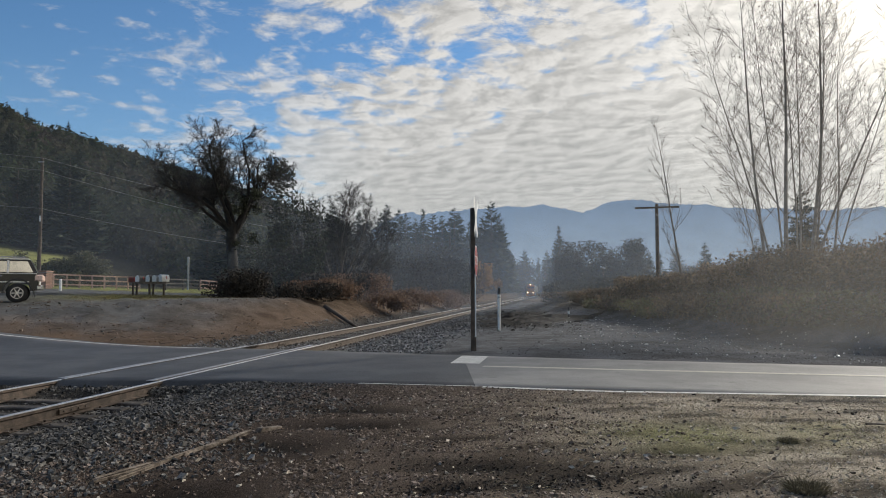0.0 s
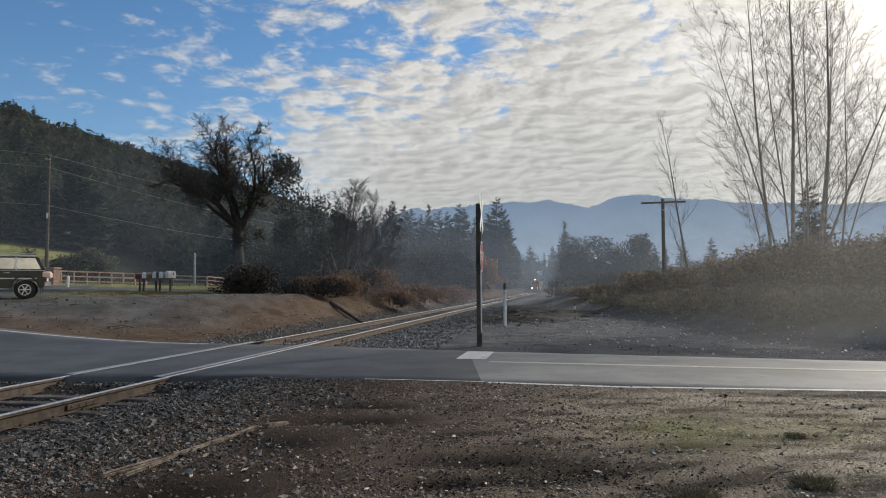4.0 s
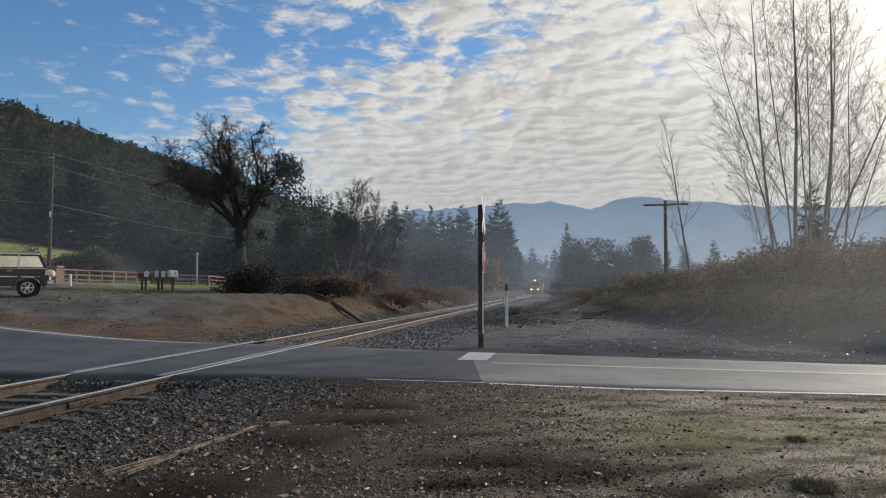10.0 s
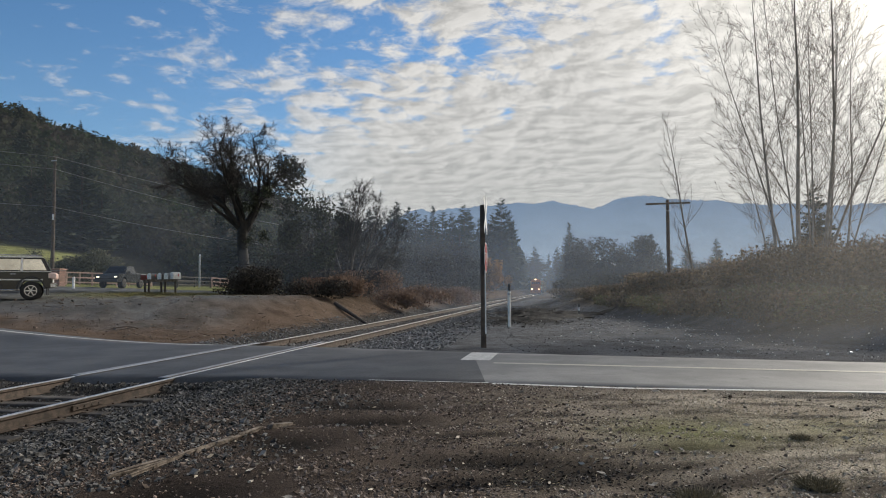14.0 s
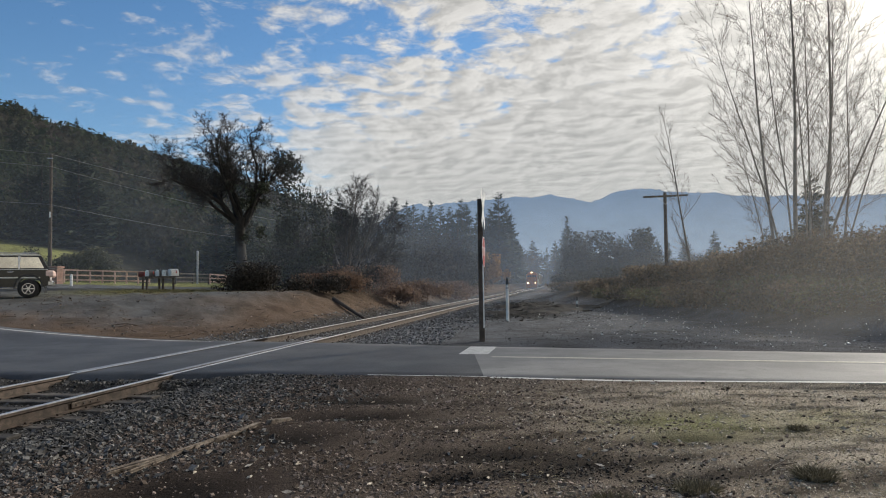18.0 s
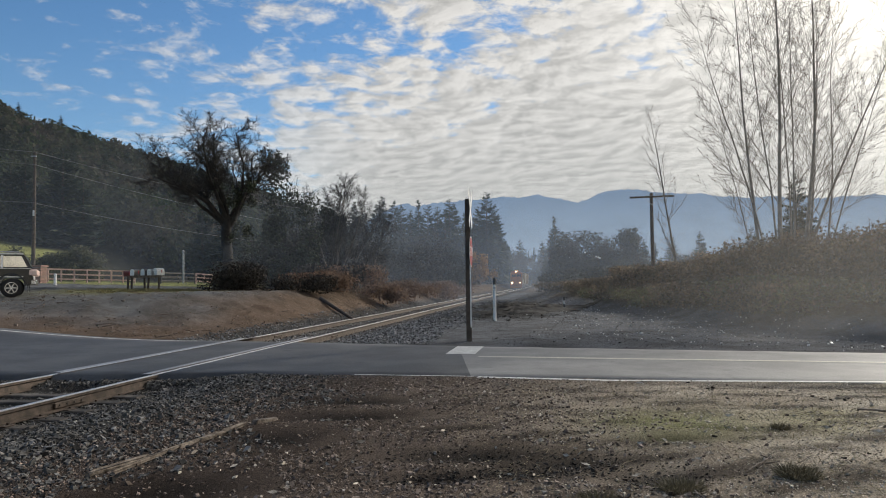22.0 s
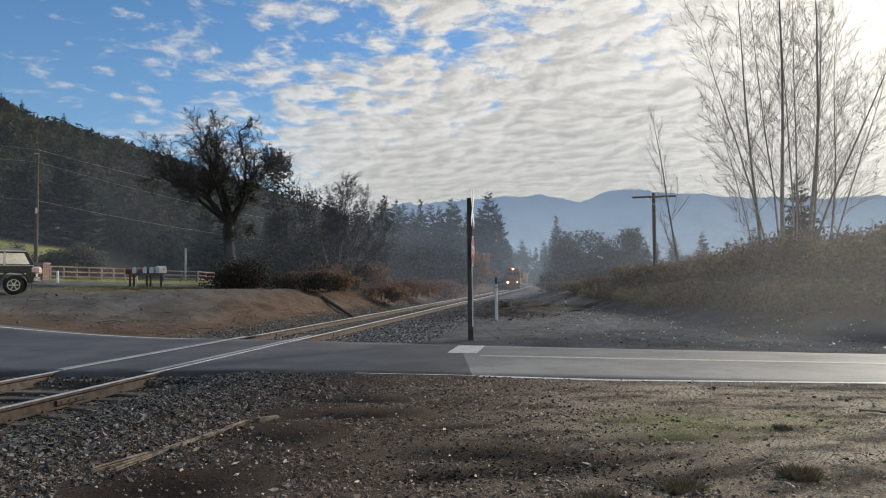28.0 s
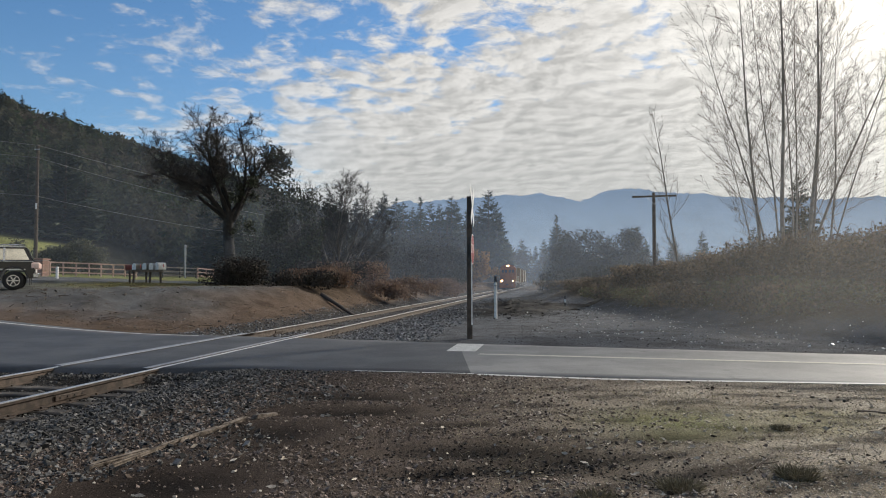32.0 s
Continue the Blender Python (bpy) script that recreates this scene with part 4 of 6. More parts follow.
ROUND = dict(steps=(8, 5, 4, 3), taper=(0.2, 0.3, 0.4, 0.5), wander=(0.08, 0.14, 0.18, 0.2), lift=(0.0, 0.02, 0.01, 0.0),
             bare=(0.28, 0.1, 0.0), kids=(3.1, 2.6, 1.9), angle=(0.64, 0.6, 0.6), reach=(0.35, 0.48, 0.5), thin=(0.32, 0.45, 0.55), least=0.0085)


def bare_tree(name, at, stems, cfg, seed, bark, twig, label, wood_levels=2, leafy=0, leaf_mat=None, leaf_size=0.06, bole=None):
    """stems: (offset x, offset y, direction, length, radius)."""
    rng = np.random.default_rng(seed)
    out = [[] for _ in cfg["steps"]]
    for ox, oy, d, ln, r, *oz in stems:
        grow(rng, (ox, oy, oz[0] if oz else -0.25), np.array(d, float) / np.linalg.norm(d), ln, r, 0, cfg, out)
    z = float(ground_z(at[0], at[1]))
    root = thing(name, pose(at[0], at[1], z), label, "tree")
    if bole:
        h, r0, r1 = bole
        bend = [(0.10 * math.sin(1.3 * i), 0.08 * math.sin(2.1 * i + 1), h * i / 5 - 0.3 * (i == 0)) for i in range(6)]
        v, f = tubes([(*bend[i], *bend[i + 1], r0 + (r1 - r0) * i / 5 + (0.12 if i == 0 else 0), r0 + (r1 - r0) * (i + 1) / 5) for i in range(5)], 12)
        part("bole", mesh_of("bole", v, f, bark, True), bark, root, "stout dark trunk")
    per = cfg["steps"][0]
    for i in range(len(stems)):
        v, f = tubes(out[0][i * per:(i + 1) * per], 8)
        part("limb" if bole else "stem", mesh_of("stem", v, f, bark, True), bark, root)
    pairs = [tubes(o, 5 if lv < 1 else 3) for lv, o in enumerate(out[1:]) if o]
    if pairs:
        tagged(part("limb_wood", mesh_of("limb_wood", *pairs[0], bark, True), bark, root), kind="stuff")
        if pairs[1:]:
            tagged(part("crown", mesh_of("crown", *merge(*pairs[1:]), twig), twig, root, "crown of bare twigs"), kind="stuff")
    if leafy:
        tips = np.array([s[3:6] for s in out[-1]])
        v, f = leaves(rng, tips, leafy, 0.12, leaf_size)
        part("dry_foliage", mesh_of("dry_foliage", v, f, leaf_mat), leaf_mat, root, "few dry leaves left on the twigs")
    return root, out


def clump(name, at, blobs, count, size, mat, seed, label, category, canes=0, cane_mat=None, kind="", z=None):
    """A shrub: leaves about blobs (x, y, z, rx, ry, rz) and arching canes."""
    rng = np.random.default_rng(seed)
    z = float(ground_z(at[0], at[1])) if z is None else z
    root = thing(name, pose(at[0], at[1], z), label, category, kind=kind)
    b = np.array(blobs, float)
    v, f = leaves(rng, b[:, :3], count, b[:, 3:6], size)
    v[:, 2] = np.maximum(v[:, 2], -0.3)
    part("foliage", mesh_of("foliage", v, f, mat), mat, root)
    if canes:
        k = rng.integers(0, len(b), canes)
        p = b[k, :3] + rng.normal(0, 0.4, (canes, 3)) * b[k, 3:6]
        d = rng.normal(0, 1, (canes, 3))
        d[:, 2] = np.abs(d[:, 2]) + 0.5
        d /= np.linalg.norm(d, axis=1, keepdims=True)
        ln = rng.uniform(0.3, 1.0, (canes, 1)) * b[k, 5:6] * 0.9
        q = p + d * ln
        e = q + (d + np.array([0, 0, -0.7]) + rng.normal(0, 0.3, (canes, 3))) * ln * 0.5
        r = np.full((canes, 1), 0.010 * (1 + 4 * size))
        segs = np.concatenate([np.concatenate([p, q, r, r * 0.7], axis=1), np.concatenate([q, e, r * 0.7, r * 0.4], axis=1)])
        v, f = tubes(segs, 3)
        tagged(part("cane_tangle", mesh_of("cane_tangle", v, f, cane_mat), cane_mat, root), kind="stuff")
    return root


def conifer_mesh(seed, h, r, levels):
    rng = np.random.default_rng(seed)
    vs = []
    for _ in range(levels * 12):
        t = rng.random() ** 1.15
        zc = h * (0.08 + 0.92 * t)
        a = rng.uniform(0, 6.283)
        ln = (r * (1 - t) ** 0.72 + 0.14) * rng.uniform(0.6, 1.12)
        dv, sd = np.array([math.cos(a), math.sin(a), -0.20 + 0.55 * t]), np.array([-math.sin(a), math.cos(a), 0])
        p0 = np.array([0, 0, zc])
        for s in range(4):
            b0 = p0 + dv * ln * (0.15 + 0.24 * s)
            w = ln * (0.42 - 0.06 * s) * rng.uniform(0.6, 1.2)
            drop = np.array([0, 0, -w * rng.uniform(0.2, 1.0)])
            t1 = b0 + dv * ln * 0.28
            for q in (-1, 1):
                c = b0 + sd * q * w + drop + dv * ln * rng.uniform(-0.05, 0.2)
                vs.append((b0, c, t1 + rng.normal(0, 0.06, 3)))
    v = np.array(vs).reshape(-1, 3)
    f = np.arange(len(v)).reshape(-1, 3)
    crown = mesh_of("crown", v, f, M_FIR)
    tv, tf = tubes([(0, 0, -0.5, 0, 0, h * 0.5, h * 0.014, h * 0.009), (0, 0, h * 0.5, 0, 0, h * 0.98, h * 0.009, 0.02)], 7)
    return crown, mesh_of("trunk", tv, tf, M_FIRBARK, True)


CONIFERS = [conifer_mesh(31, 10, 1.9, 24), conifer_mesh(32, 10, 2.3, 22), conifer_mesh(33, 10, 1.6, 26)]


def conifer(at, h, kind, label, turn=0.0, z=None, wide=1.0):
    crown, trunk = CONIFERS[kind % 3]
    z = float(ground_z(at[0], at[1])) if z is None else z
    root = thing("conifer", pose(at[0], at[1], z, 0, 0, turn), label, "tree", "firs beyond the track")
    root.scale = (h / 10 * wide, h / 10 * wide, h / 10)
    part("trunk", trunk, M_FIRBARK, root)
    part("crown", crown, M_FIR, root)
    return root


def build_vegetation():
    # old oak on the left bank
    limbs = ((0, 0, (-0.10, 0, 1), 5.8, 0.17, 4.2), (-0.05, 0, (-0.78, 0.1, 0.95), 6.0, 0.15, 3.9), (-0.05, 0, (-0.60, -0.2, 0.95), 5.8, 0.16, 4.0), (0.1, 0.1, (0.43, 0.15, 1.0), 5.8, 0.16, 3.9),
             (0.1, 0, (0.79, -0.1, 0.8), 5.0, 0.14, 4.0), (0, 0.1, (0.12, 0.65, 0.9), 5.0, 0.14, 4.3), (0, -0.1, (-0.18, -0.6, 0.95), 5.2, 0.14, 4.3), (0.0, 0, (-0.45, 0.2, 1), 6.4, 0.15, 4.1),
             (0.1, 0, (0.24, -0.2, 1), 6.2, 0.14, 4.1), (-0.1, 0, (-0.70, -0.3, 1.0), 6.2, 0.14, 4.0), (-0.1, 0, (-0.68, 0.3, 0.95), 5.8, 0.13, 4.1), (-0.1, 0, (-1.0, 0.2, 0.80), 5.4, 0.12, 4.1), (0.0, 0.1, (-0.28, -0.1, 1), 6.4, 0.14, 4.2))
    bare_tree("oak_tree", (-12.9, 45.0), limbs, OAK, 10, M_BARK, M_TWIG, "gnarled bare oak with a broad dark crown on the bank", bole=(4.7, 0.40, 0.30))
    # pale-stemmed bare trees
    stems = ((0, 0, (0.05, 0, 1), 8.0, 0.12), (0.1, 0.1, (0.30, 0, 1), 7.6, 0.10), (0.3, 0.2, (0.52, 0.2, 1), 7.0, 0.09), (0.1, 0.2, (0.16, -0.2, 1), 7.9, 0.10), (-0.1, 0.1, (-0.26, 0, 1), 7.5, 0.09), (0.3, 0.1, (0.78, 0, 1), 6.0, 0.08),
             (-0.1, 0, (-0.50, -0.1, 1), 6.8, 0.08), (0.2, 0, (0.3, 0.4, 1), 7.2, 0.08), (0, -0.1, (-0.1, -0.4, 1), 7.4, 0.08))
    bare_tree("bare_tree", (-7.5, 55.0), stems, ROUND, 12, M_GREYBARK, M_TWIG, "bare round-crowned tree with a dense dome of fine twigs")
    # clump of tall bare alders on the mound
    stems = ((-1.1, 0.3, (-0.085, 0, 1), 12.0, 0.105), (-0.8, 0.0, (-0.19, 0.05, 1), 10.4, 0.075), (-0.2, 0.2, (-0.03, 0, 1), 13.4, 0.135), (0.1, -0.3, (0.01, 0, 1), 12.4, 0.06),
             (0.8, 0.1, (0.09, 0, 1), 13.0, 0.125), (0.9, 0.4, (0.26, 0, 1), 11.4, 0.09), (1.5, -0.2, (0.34, 0, 1), 8.6, 0.06), (1.2, 0.5, (0.17, 0.1, 1), 11.6, 0.075),
             (0.5, 0.5, (0.05, 0.1, 1), 12.2, 0.06), (-0.5, -0.2, (-0.10, -0.05, 1), 12.0, 0.065), (-1.2, 0.4, (-0.30, 0, 1), 7.2, 0.04), (1.9, 0.3, (0.22, 0.1, 1), 11.0, 0.07))
    stems = [(0.8 * a, b, d, ln, 0.72 * r) for a, b, d, ln, r in stems]
    bare_tree("alder_clump", (13.8, 27.0), stems, ALDER, 5, M_ALDER, M_ALDERTWIG, "clump of tall bare alders with slender pale stems", 2, 600, M_DRYLEAF, 0.045)
    conifer((36.7, 70.0), 12.0, 1, "dark conifer standing behind the bare alders", 20.0)
    bare_tree("slim_tree", (14.2, 40.0), ((0, 0, (-0.14, 0, 1), 9.4, 0.085), (0.3, 0.1, (-0.30, 0, 1), 4.0, 0.04) ), SLIM, 9, M_ALDER, M_ALDERTWIG,
              "single slim bare sapling on the brambly mound", 1, 90, M_DRYLEAF, 0.045)
    rng = np.random.default_rng(77)
    # dark evergreen behind the oak
    ivy = []
    for _ in range(26):
        q = rng.random()
        ivy.append((-1.4 + 3.4 * q + rng.normal(0, 0.2), rng.normal(0, 0.6), rng.uniform(0.05, 1.0) * (9.6 - 4.2 * q), 0.85, 0.8, 0.9))
    clump("ivy_thicket", (-10.2, 50.0), ivy, 7500, 0.13, M_IVY, 41, "tall ivy-covered thicket with dull dark leaves", "shrub", 420, M_TWIG)
    clump("dark_shrub", (-10.6, 38.5), [(rng.uniform(-1.0, 1.0), rng.uniform(-0.8, 0.8), rng.uniform(0.1, 0.95), 0.9, 0.9, 0.7) for _ in range(12)],
          11000, 0.07, M_DARKTWIG, 42, "low dense dark shrub at the edge of the bank", "shrub", 120, M_TWIG)
    clump("ivy_clump", (-12.6, 45.0), [(rng.normal(-0.2, 0.7) + 0.10 * h, rng.normal(0, 0.5), h, 0.34, 0.34, 0.42) for h in rng.uniform(3.2, 7.0, 12)], 1500, 0.10, M_IVY, 94, "dark ivy and mistletoe clumps in the crown of the oak", "ivy")
    # woods floor behind oak and along the left side of the track
    for i, (x, y, w, h, n) in enumerate(((-12.8, 57, 2.6, 4.6, 2600), (-7.0, 60, 3.0, 3.6, 2400), (-4.5, 68, 3.0, 4.0, 2200), (-14.5, 68, 3.4, 6.0, 2600), (-6.5, 47, 2.2, 1.7, 1800),
                                         (-3.0, 80, 4.0, 4.5, 2400), (1.0, 95, 4.0, 5.0, 2400), (-12.0, 75, 6.0, 7.5, 3200), (-15.5, 82, 4.0, 8.0, 3000), (-5.0, 84, 4.5, 8.0, 3000), (0.0, 108, 5.0, 8.5, 3000), (-9.0, 66, 3.5, 5.5, 2600))):
        bl = [(rng.uniform(-w, w), rng.uniform(-1.5, 1.5), h * rng.uniform(0.1, 0.75), w * 0.45, 1.2, h * 0.3) for _ in range(14)]
        clump("brush_thicket", (x, y), bl, int(n * 1.5), 0.14, M_DARKTWIG if i % 3 else M_WOODS, 50 + i, "tangled leafless brush on the bank by the track", "shrub", 260, M_TWIG)
    for i, (x, y, w, h) in enumerate(((-3.6, 45, 2.2, 1.2), (-2.2, 53, 2.4, 1.4), (0.2, 64, 2.6, 1.5), (2.0, 76, 3.0, 1.6), (-6.4, 42.5, 2.2, 1.3), (-5.0, 47, 2.2, 1.6))):
        bl = [(rng.uniform(-w, w), rng.uniform(-1.2, 1.2), h * rng.uniform(0.1, 0.8), w * 0.4, 0.8, h * 0.35) for _ in range(12)]
        clump("bramble_patch", (x, y), bl, 3600, 0.09, M_RUSSET, 70 + i, "low reddish-brown bramble on the cutting slope", "shrub", 200, M_CANE)
    # mistletoe-like clumps in the bare tree, brushwood at the foot of the bank
    clump("ivy_clump", (-8.2, 54.6), [(rng.normal(0.2, 0.8), 0, rng.uniform(4.2, 6.6), 0.5, 0.4, 0.55) for _ in range(8)], 1900, 0.12, M_IVY, 95, "dark ivy clumps hanging in the bare tree", "ivy")
    clump("brush_pile", (-7.0, 37.0), [(rng.uniform(-1.6, 1.6), rng.uniform(-0.6, 0.6), rng.uniform(0.1, 0.5), 0.7, 0.6, 0.4) for _ in range(12)], 1500, 0.10, M_DARKTWIG, 96,
          "heap of dark cut brushwood on the bank", "brushwood", 420, M_TWIG)
    clump("autumn_shrub", (8.4, 120.0), [(rng.normal(0, 1.0), rng.normal(0, 0.8), rng.uniform(1.0, 5.6), 0.8, 0.8, 1.0) for _ in range(12)], 1400, 0.22, M_OCHRE, 97,
          "small tree with ochre autumn leaves by the line", "shrub", 120, M_TWIG)
    # brambles on the right mound
    k = 0
    for y in (20.2, 22.4, 24.5, 28, 32, 36.5, 41, 46, 52, 59):
        xb = 10.9 - 0.085 * (y - 16)
        for j, dx in enumerate((1.3, 3.6, 6.2)):
            if j == 0 and y > 43:
                continue
            h = (0.9, 1.3, 1.7)[j] * (1.0 if y < 30 else 0.75 if y < 44 else 0.55)
            x = xb + dx + rng.uniform(-0.4, 0.4)
            bl = [(rng.uniform(-1.4, 1.4), rng.uniform(-1.7, 1.7), h * rng.uniform(0.05, 0.75), 0.9, 1.0, h * 0.38) for _ in range(14)]
            green = j == 0 and k % 2 == 0
            clump("bramble_thicket", (x, y + rng.uniform(-0.8, 0.8)), bl, 3600 if y < 34 else 3000, 0.075 if y < 34 else 0.10, M_GREENBRUSH if green else M_BRUSH, 100 + k,
                  "tangled bramble thicket with olive and russet leaves on the mound", "shrub", 240 if y < 34 else 150, M_CANE)
            k += 1
    # wooded belt by the track further on
    for i, (x, y, w, h, n) in enumerate(((25, 128, 4, 10.5, 6000), (29.5, 132, 5, 11.5, 6500), (35, 130, 5, 11, 6000), (20.5, 92, 4, 3.5, 2400), (22, 105, 4, 4.0, 1800), (40, 150, 5, 9, 2400), (52, 150, 6, 6, 2400),
                                         (62, 140, 7, 6.5, 2600), (14.4, 72, 3.0, 2.4, 1800), (17, 66, 3.2, 2.4, 1800), (75, 150, 7, 6, 2600), (25, 85, 4, 3.0, 1800), (-18, 200, 8, 13, 2600), (-6, 196, 8, 14, 2600), (4, 205, 8, 14, 2600), (14, 212, 7, 13, 2400), (52, 244, 8, 11, 2200),
                                         (46, 230, 8, 11, 2200), (62, 225, 9, 10, 2200), (80, 220, 9, 10, 2200), (98, 215, 9, 10, 2200), (-1, 130, 5, 7, 2200), (4, 150, 5, 8, 2200), (118, 215, 9, 11, 2200), (40, 345, 9, 17, 2200), (52, 352, 9, 16, 2200), (64, 340, 9, 14, 2200), (28, 340, 9, 18, 2200), (78, 330, 10, 13, 2200))):
        bl = [(rng.uniform(-w, w) * (1 - 0.4 * t), rng.uniform(-3, 3), h * (0.05 + 0.82 * t), w * 0.35, 2.0, h * 0.16) for t in rng.random(22)]
        clump("tree_belt", (x, y), bl, int(1.5 * n), (0.24 if y < 150 else 0.4) if h > 5 else 0.16, M_WOODS, 150 + i, "dense grey-brown winter thicket beside the line", "shrub", 320, M_TWIG)
    # firs
    firs = ((-16, 232, 27, 0), (-10, 240, 26, 1), (-4, 236, 27.5, 2), (2.5, 250, 27, 0), (7, 258, 31, 1), (11.5, 240, 24, 2), (17.2, 216, 28.5, 1), (14.5, 226, 22, 0), (22, 230, 20, 2),
            (44, 250, 25, 2), (50, 262, 19, 1), (46, 266, 18, 0), (-22, 226, 22, 1), (-8, 205, 17, 2), (-14, 190, 15, 0), (60, 240, 17, 0), (70, 250, 20, 2), (81, 236, 17, 1), (41.5, 142, 12.5, 2),
            (48.5, 160, 11, 0), (96, 250, 19, 0), (110, 240, 20, 1), (125, 246, 22, 2), (27, 260, 17, 1), (140, 236, 20, 1), (56, 175, 11, 2), (66, 170, 10, 1), (-19, 246, 25, 2), (-13, 252, 28, 1), (-7, 246, 25, 0), (-1, 262, 29, 1), (5, 240, 25, 2), (9, 268, 30, 0), (16, 236, 26, 1), (20.5, 224, 25, 0),
            (20, 246, 22, 1), (12, 214, 19, 1), (-3, 218, 18, 0), (43, 258, 17, 2), (38, 350, 20, 0), (45, 356, 22, 1), (51, 348, 19, 2), (57, 360, 23, 0), (34, 344, 21, 2), (-26, 240, 24, 0), (-30, 228, 22, 2))
    for i, (x, y, h, kd) in enumerate(firs):
        conifer((x, y), h, kd, "tall dark fir in the misty valley", 47.0 * i, None, 1.1)
    for i, (x, y, h, kd) in enumerate(((-48.2, 93, 13.0, 1), (-46.0, 94, 9.4, 2), (-53.1, 93, 11.0, 0), (-55.6, 94, 10.0, 1), (-29.0, 90, 10, 2), (-26.0, 92, 11, 1), (-86, 142, 12, 0), (-80, 150, 10, 1))):
        conifer((x, y), h, kd, "dark conifer at the foot of the wooded hill", 61.0 * i, None, 1.5)


def hill_woods():
    """Far woods on the hillside: rounded crowns of overlapping twig sprays and scattered evergreens, too many to count."""
    rng = np.random.default_rng(88)
    spots = []
    for n, y0, y1, per in ((850, 85, 135, 300), (3600, 135, 520, 50)):
        y = y0 + (y1 - y0) * rng.random(n) ** 1.2
        u = rng.uniform(14, 225, n)
        x = track_x(y) - u
        k = (x > -0.80 * y - 24) & (x < 0.02 * y - 14) & ~((x > -54) & (x < -18) & (y < 99))
        x, y = x[k], y[k]
        z = ground_z(x, y)
        h = rng.uniform(4.5, 8.5, len(x)) * (1 + 0.25 * bumps(x, y, 40.0, 31))
        spots.append(np.stack([x, y, z, h], axis=1))
        m = len(x) * per
        # sprays sit on the crown's outer shell and face outwards
        d = rng.normal(0, 1, (m, 3))
        d[:, 2] = np.abs(d[:, 2]) - 0.45
        d /= np.linalg.norm(d, axis=1, keepdims=True)
        hh = np.repeat(h, per)[:, None]
        q = rng.uniform(0.66, 1.12, (m, 1))
        c = np.repeat(spots[-1][:, :3], per, axis=0) + d * q * hh * np.array([0.46, 0.46, 0.52]) + np.array([0, 0, 0.45]) * hh
        nrm = d + rng.normal(0, 0.5, (m, 3))
        a = np.cross(nrm, rng.normal(0, 1, (m, 3)))
        a /= np.linalg.norm(a, axis=1, keepdims=True)
        b = np.cross(nrm, a)
        b /= np.linalg.norm(b, axis=1, keepdims=True)
        sz = hh * (0.042 if per > 100 else 0.098) * rng.uniform(0.5, 1.3, (m, 1))
        a, b = a * sz * 1.3, b * sz * 0.8
        v = np.stack([c - a, c + b * rng.uniform(0.4, 1.2, (m, 1)), c + a, c - b], axis=1).reshape(-1, 3)
        f = np.arange(len(v)).reshape(-1, 4)
        tagged(new("hill_woods", mesh_of("hill_woods", v, f, M_HILLWOODS)), "dark olive-grey winter woods covering the hillside", "woods", kind="stuff")
    x, y, z, h = np.concatenate(spots).T
    # evergreens among them
    k = rng.choice(len(x), 130, replace=False)
    vs = []
    crown = CONIFERS[2][0]
    base = np.empty(len(crown.vertices) * 3, dtype=np.float32)
    crown.vertices.foreach_get("co", base)
    base = base.reshape(-1, 3)
    for i in k:
        s = h[i] / 10 * rng.uniform(1.0, 1.7)
        vs.append(base * s * np.array([1.35, 1.35, 1.0]) + np.array([x[i], y[i], z[i]]))
    v = np.concatenate(vs)
    tagged(new("hill_evergreens", mesh_of("hill_evergreens", v, np.arange(len(v)).reshape(-1, 3), M_FIR)), "dark evergreens scattered through the hillside woods", "woods", kind="stuff")


def ridge(name, pts, y, depth, mat, label, seed, teeth):
    """A far mountain ridge with a ragged wooded skyline, sloping towards the viewer."""
    rng = np.random.default_rng(seed)
    xs = np.arange(pts[0][0], pts[-1][0], teeth)
    a = np.array(pts)
    top = np.interp(xs, a[:, 0], a[:, 1])
    wave = sum(np.sin(xs / w + p) * s for w, p, s in ((140, 0.3, 7), (61, 1.9, 4), (23, 0.7, 2.4)))
    top = top + wave + rng.random(len(xs)) ** 3 * teeth * 0.8
    rows = []
    for k, (fz, fy) in enumerate(((1.0, 0.0), (0.72, 0.35), (0.35, 0.7), (-0.05, 1.0))):
        zz = top * fz if k == 0 else (np.interp(xs, a[:, 0], a[:, 1]) + wave * 2) * fz
        rows.append(np.stack([xs, y - depth * fy + 30 * np.sin(xs / 170 + k), zz], axis=1))
    v = np.concatenate(rows)
    n = len(xs)
    i = np.arange(n - 1)
    f = np.concatenate([np.stack([k * n + i, k * n + i + 1, (k + 1) * n + i + 1, (k + 1) * n + i], axis=1) for k in range(3)])
    tagged(new(name, mesh_of(name, v, f, mat)), label, "mountains", kind="structure")


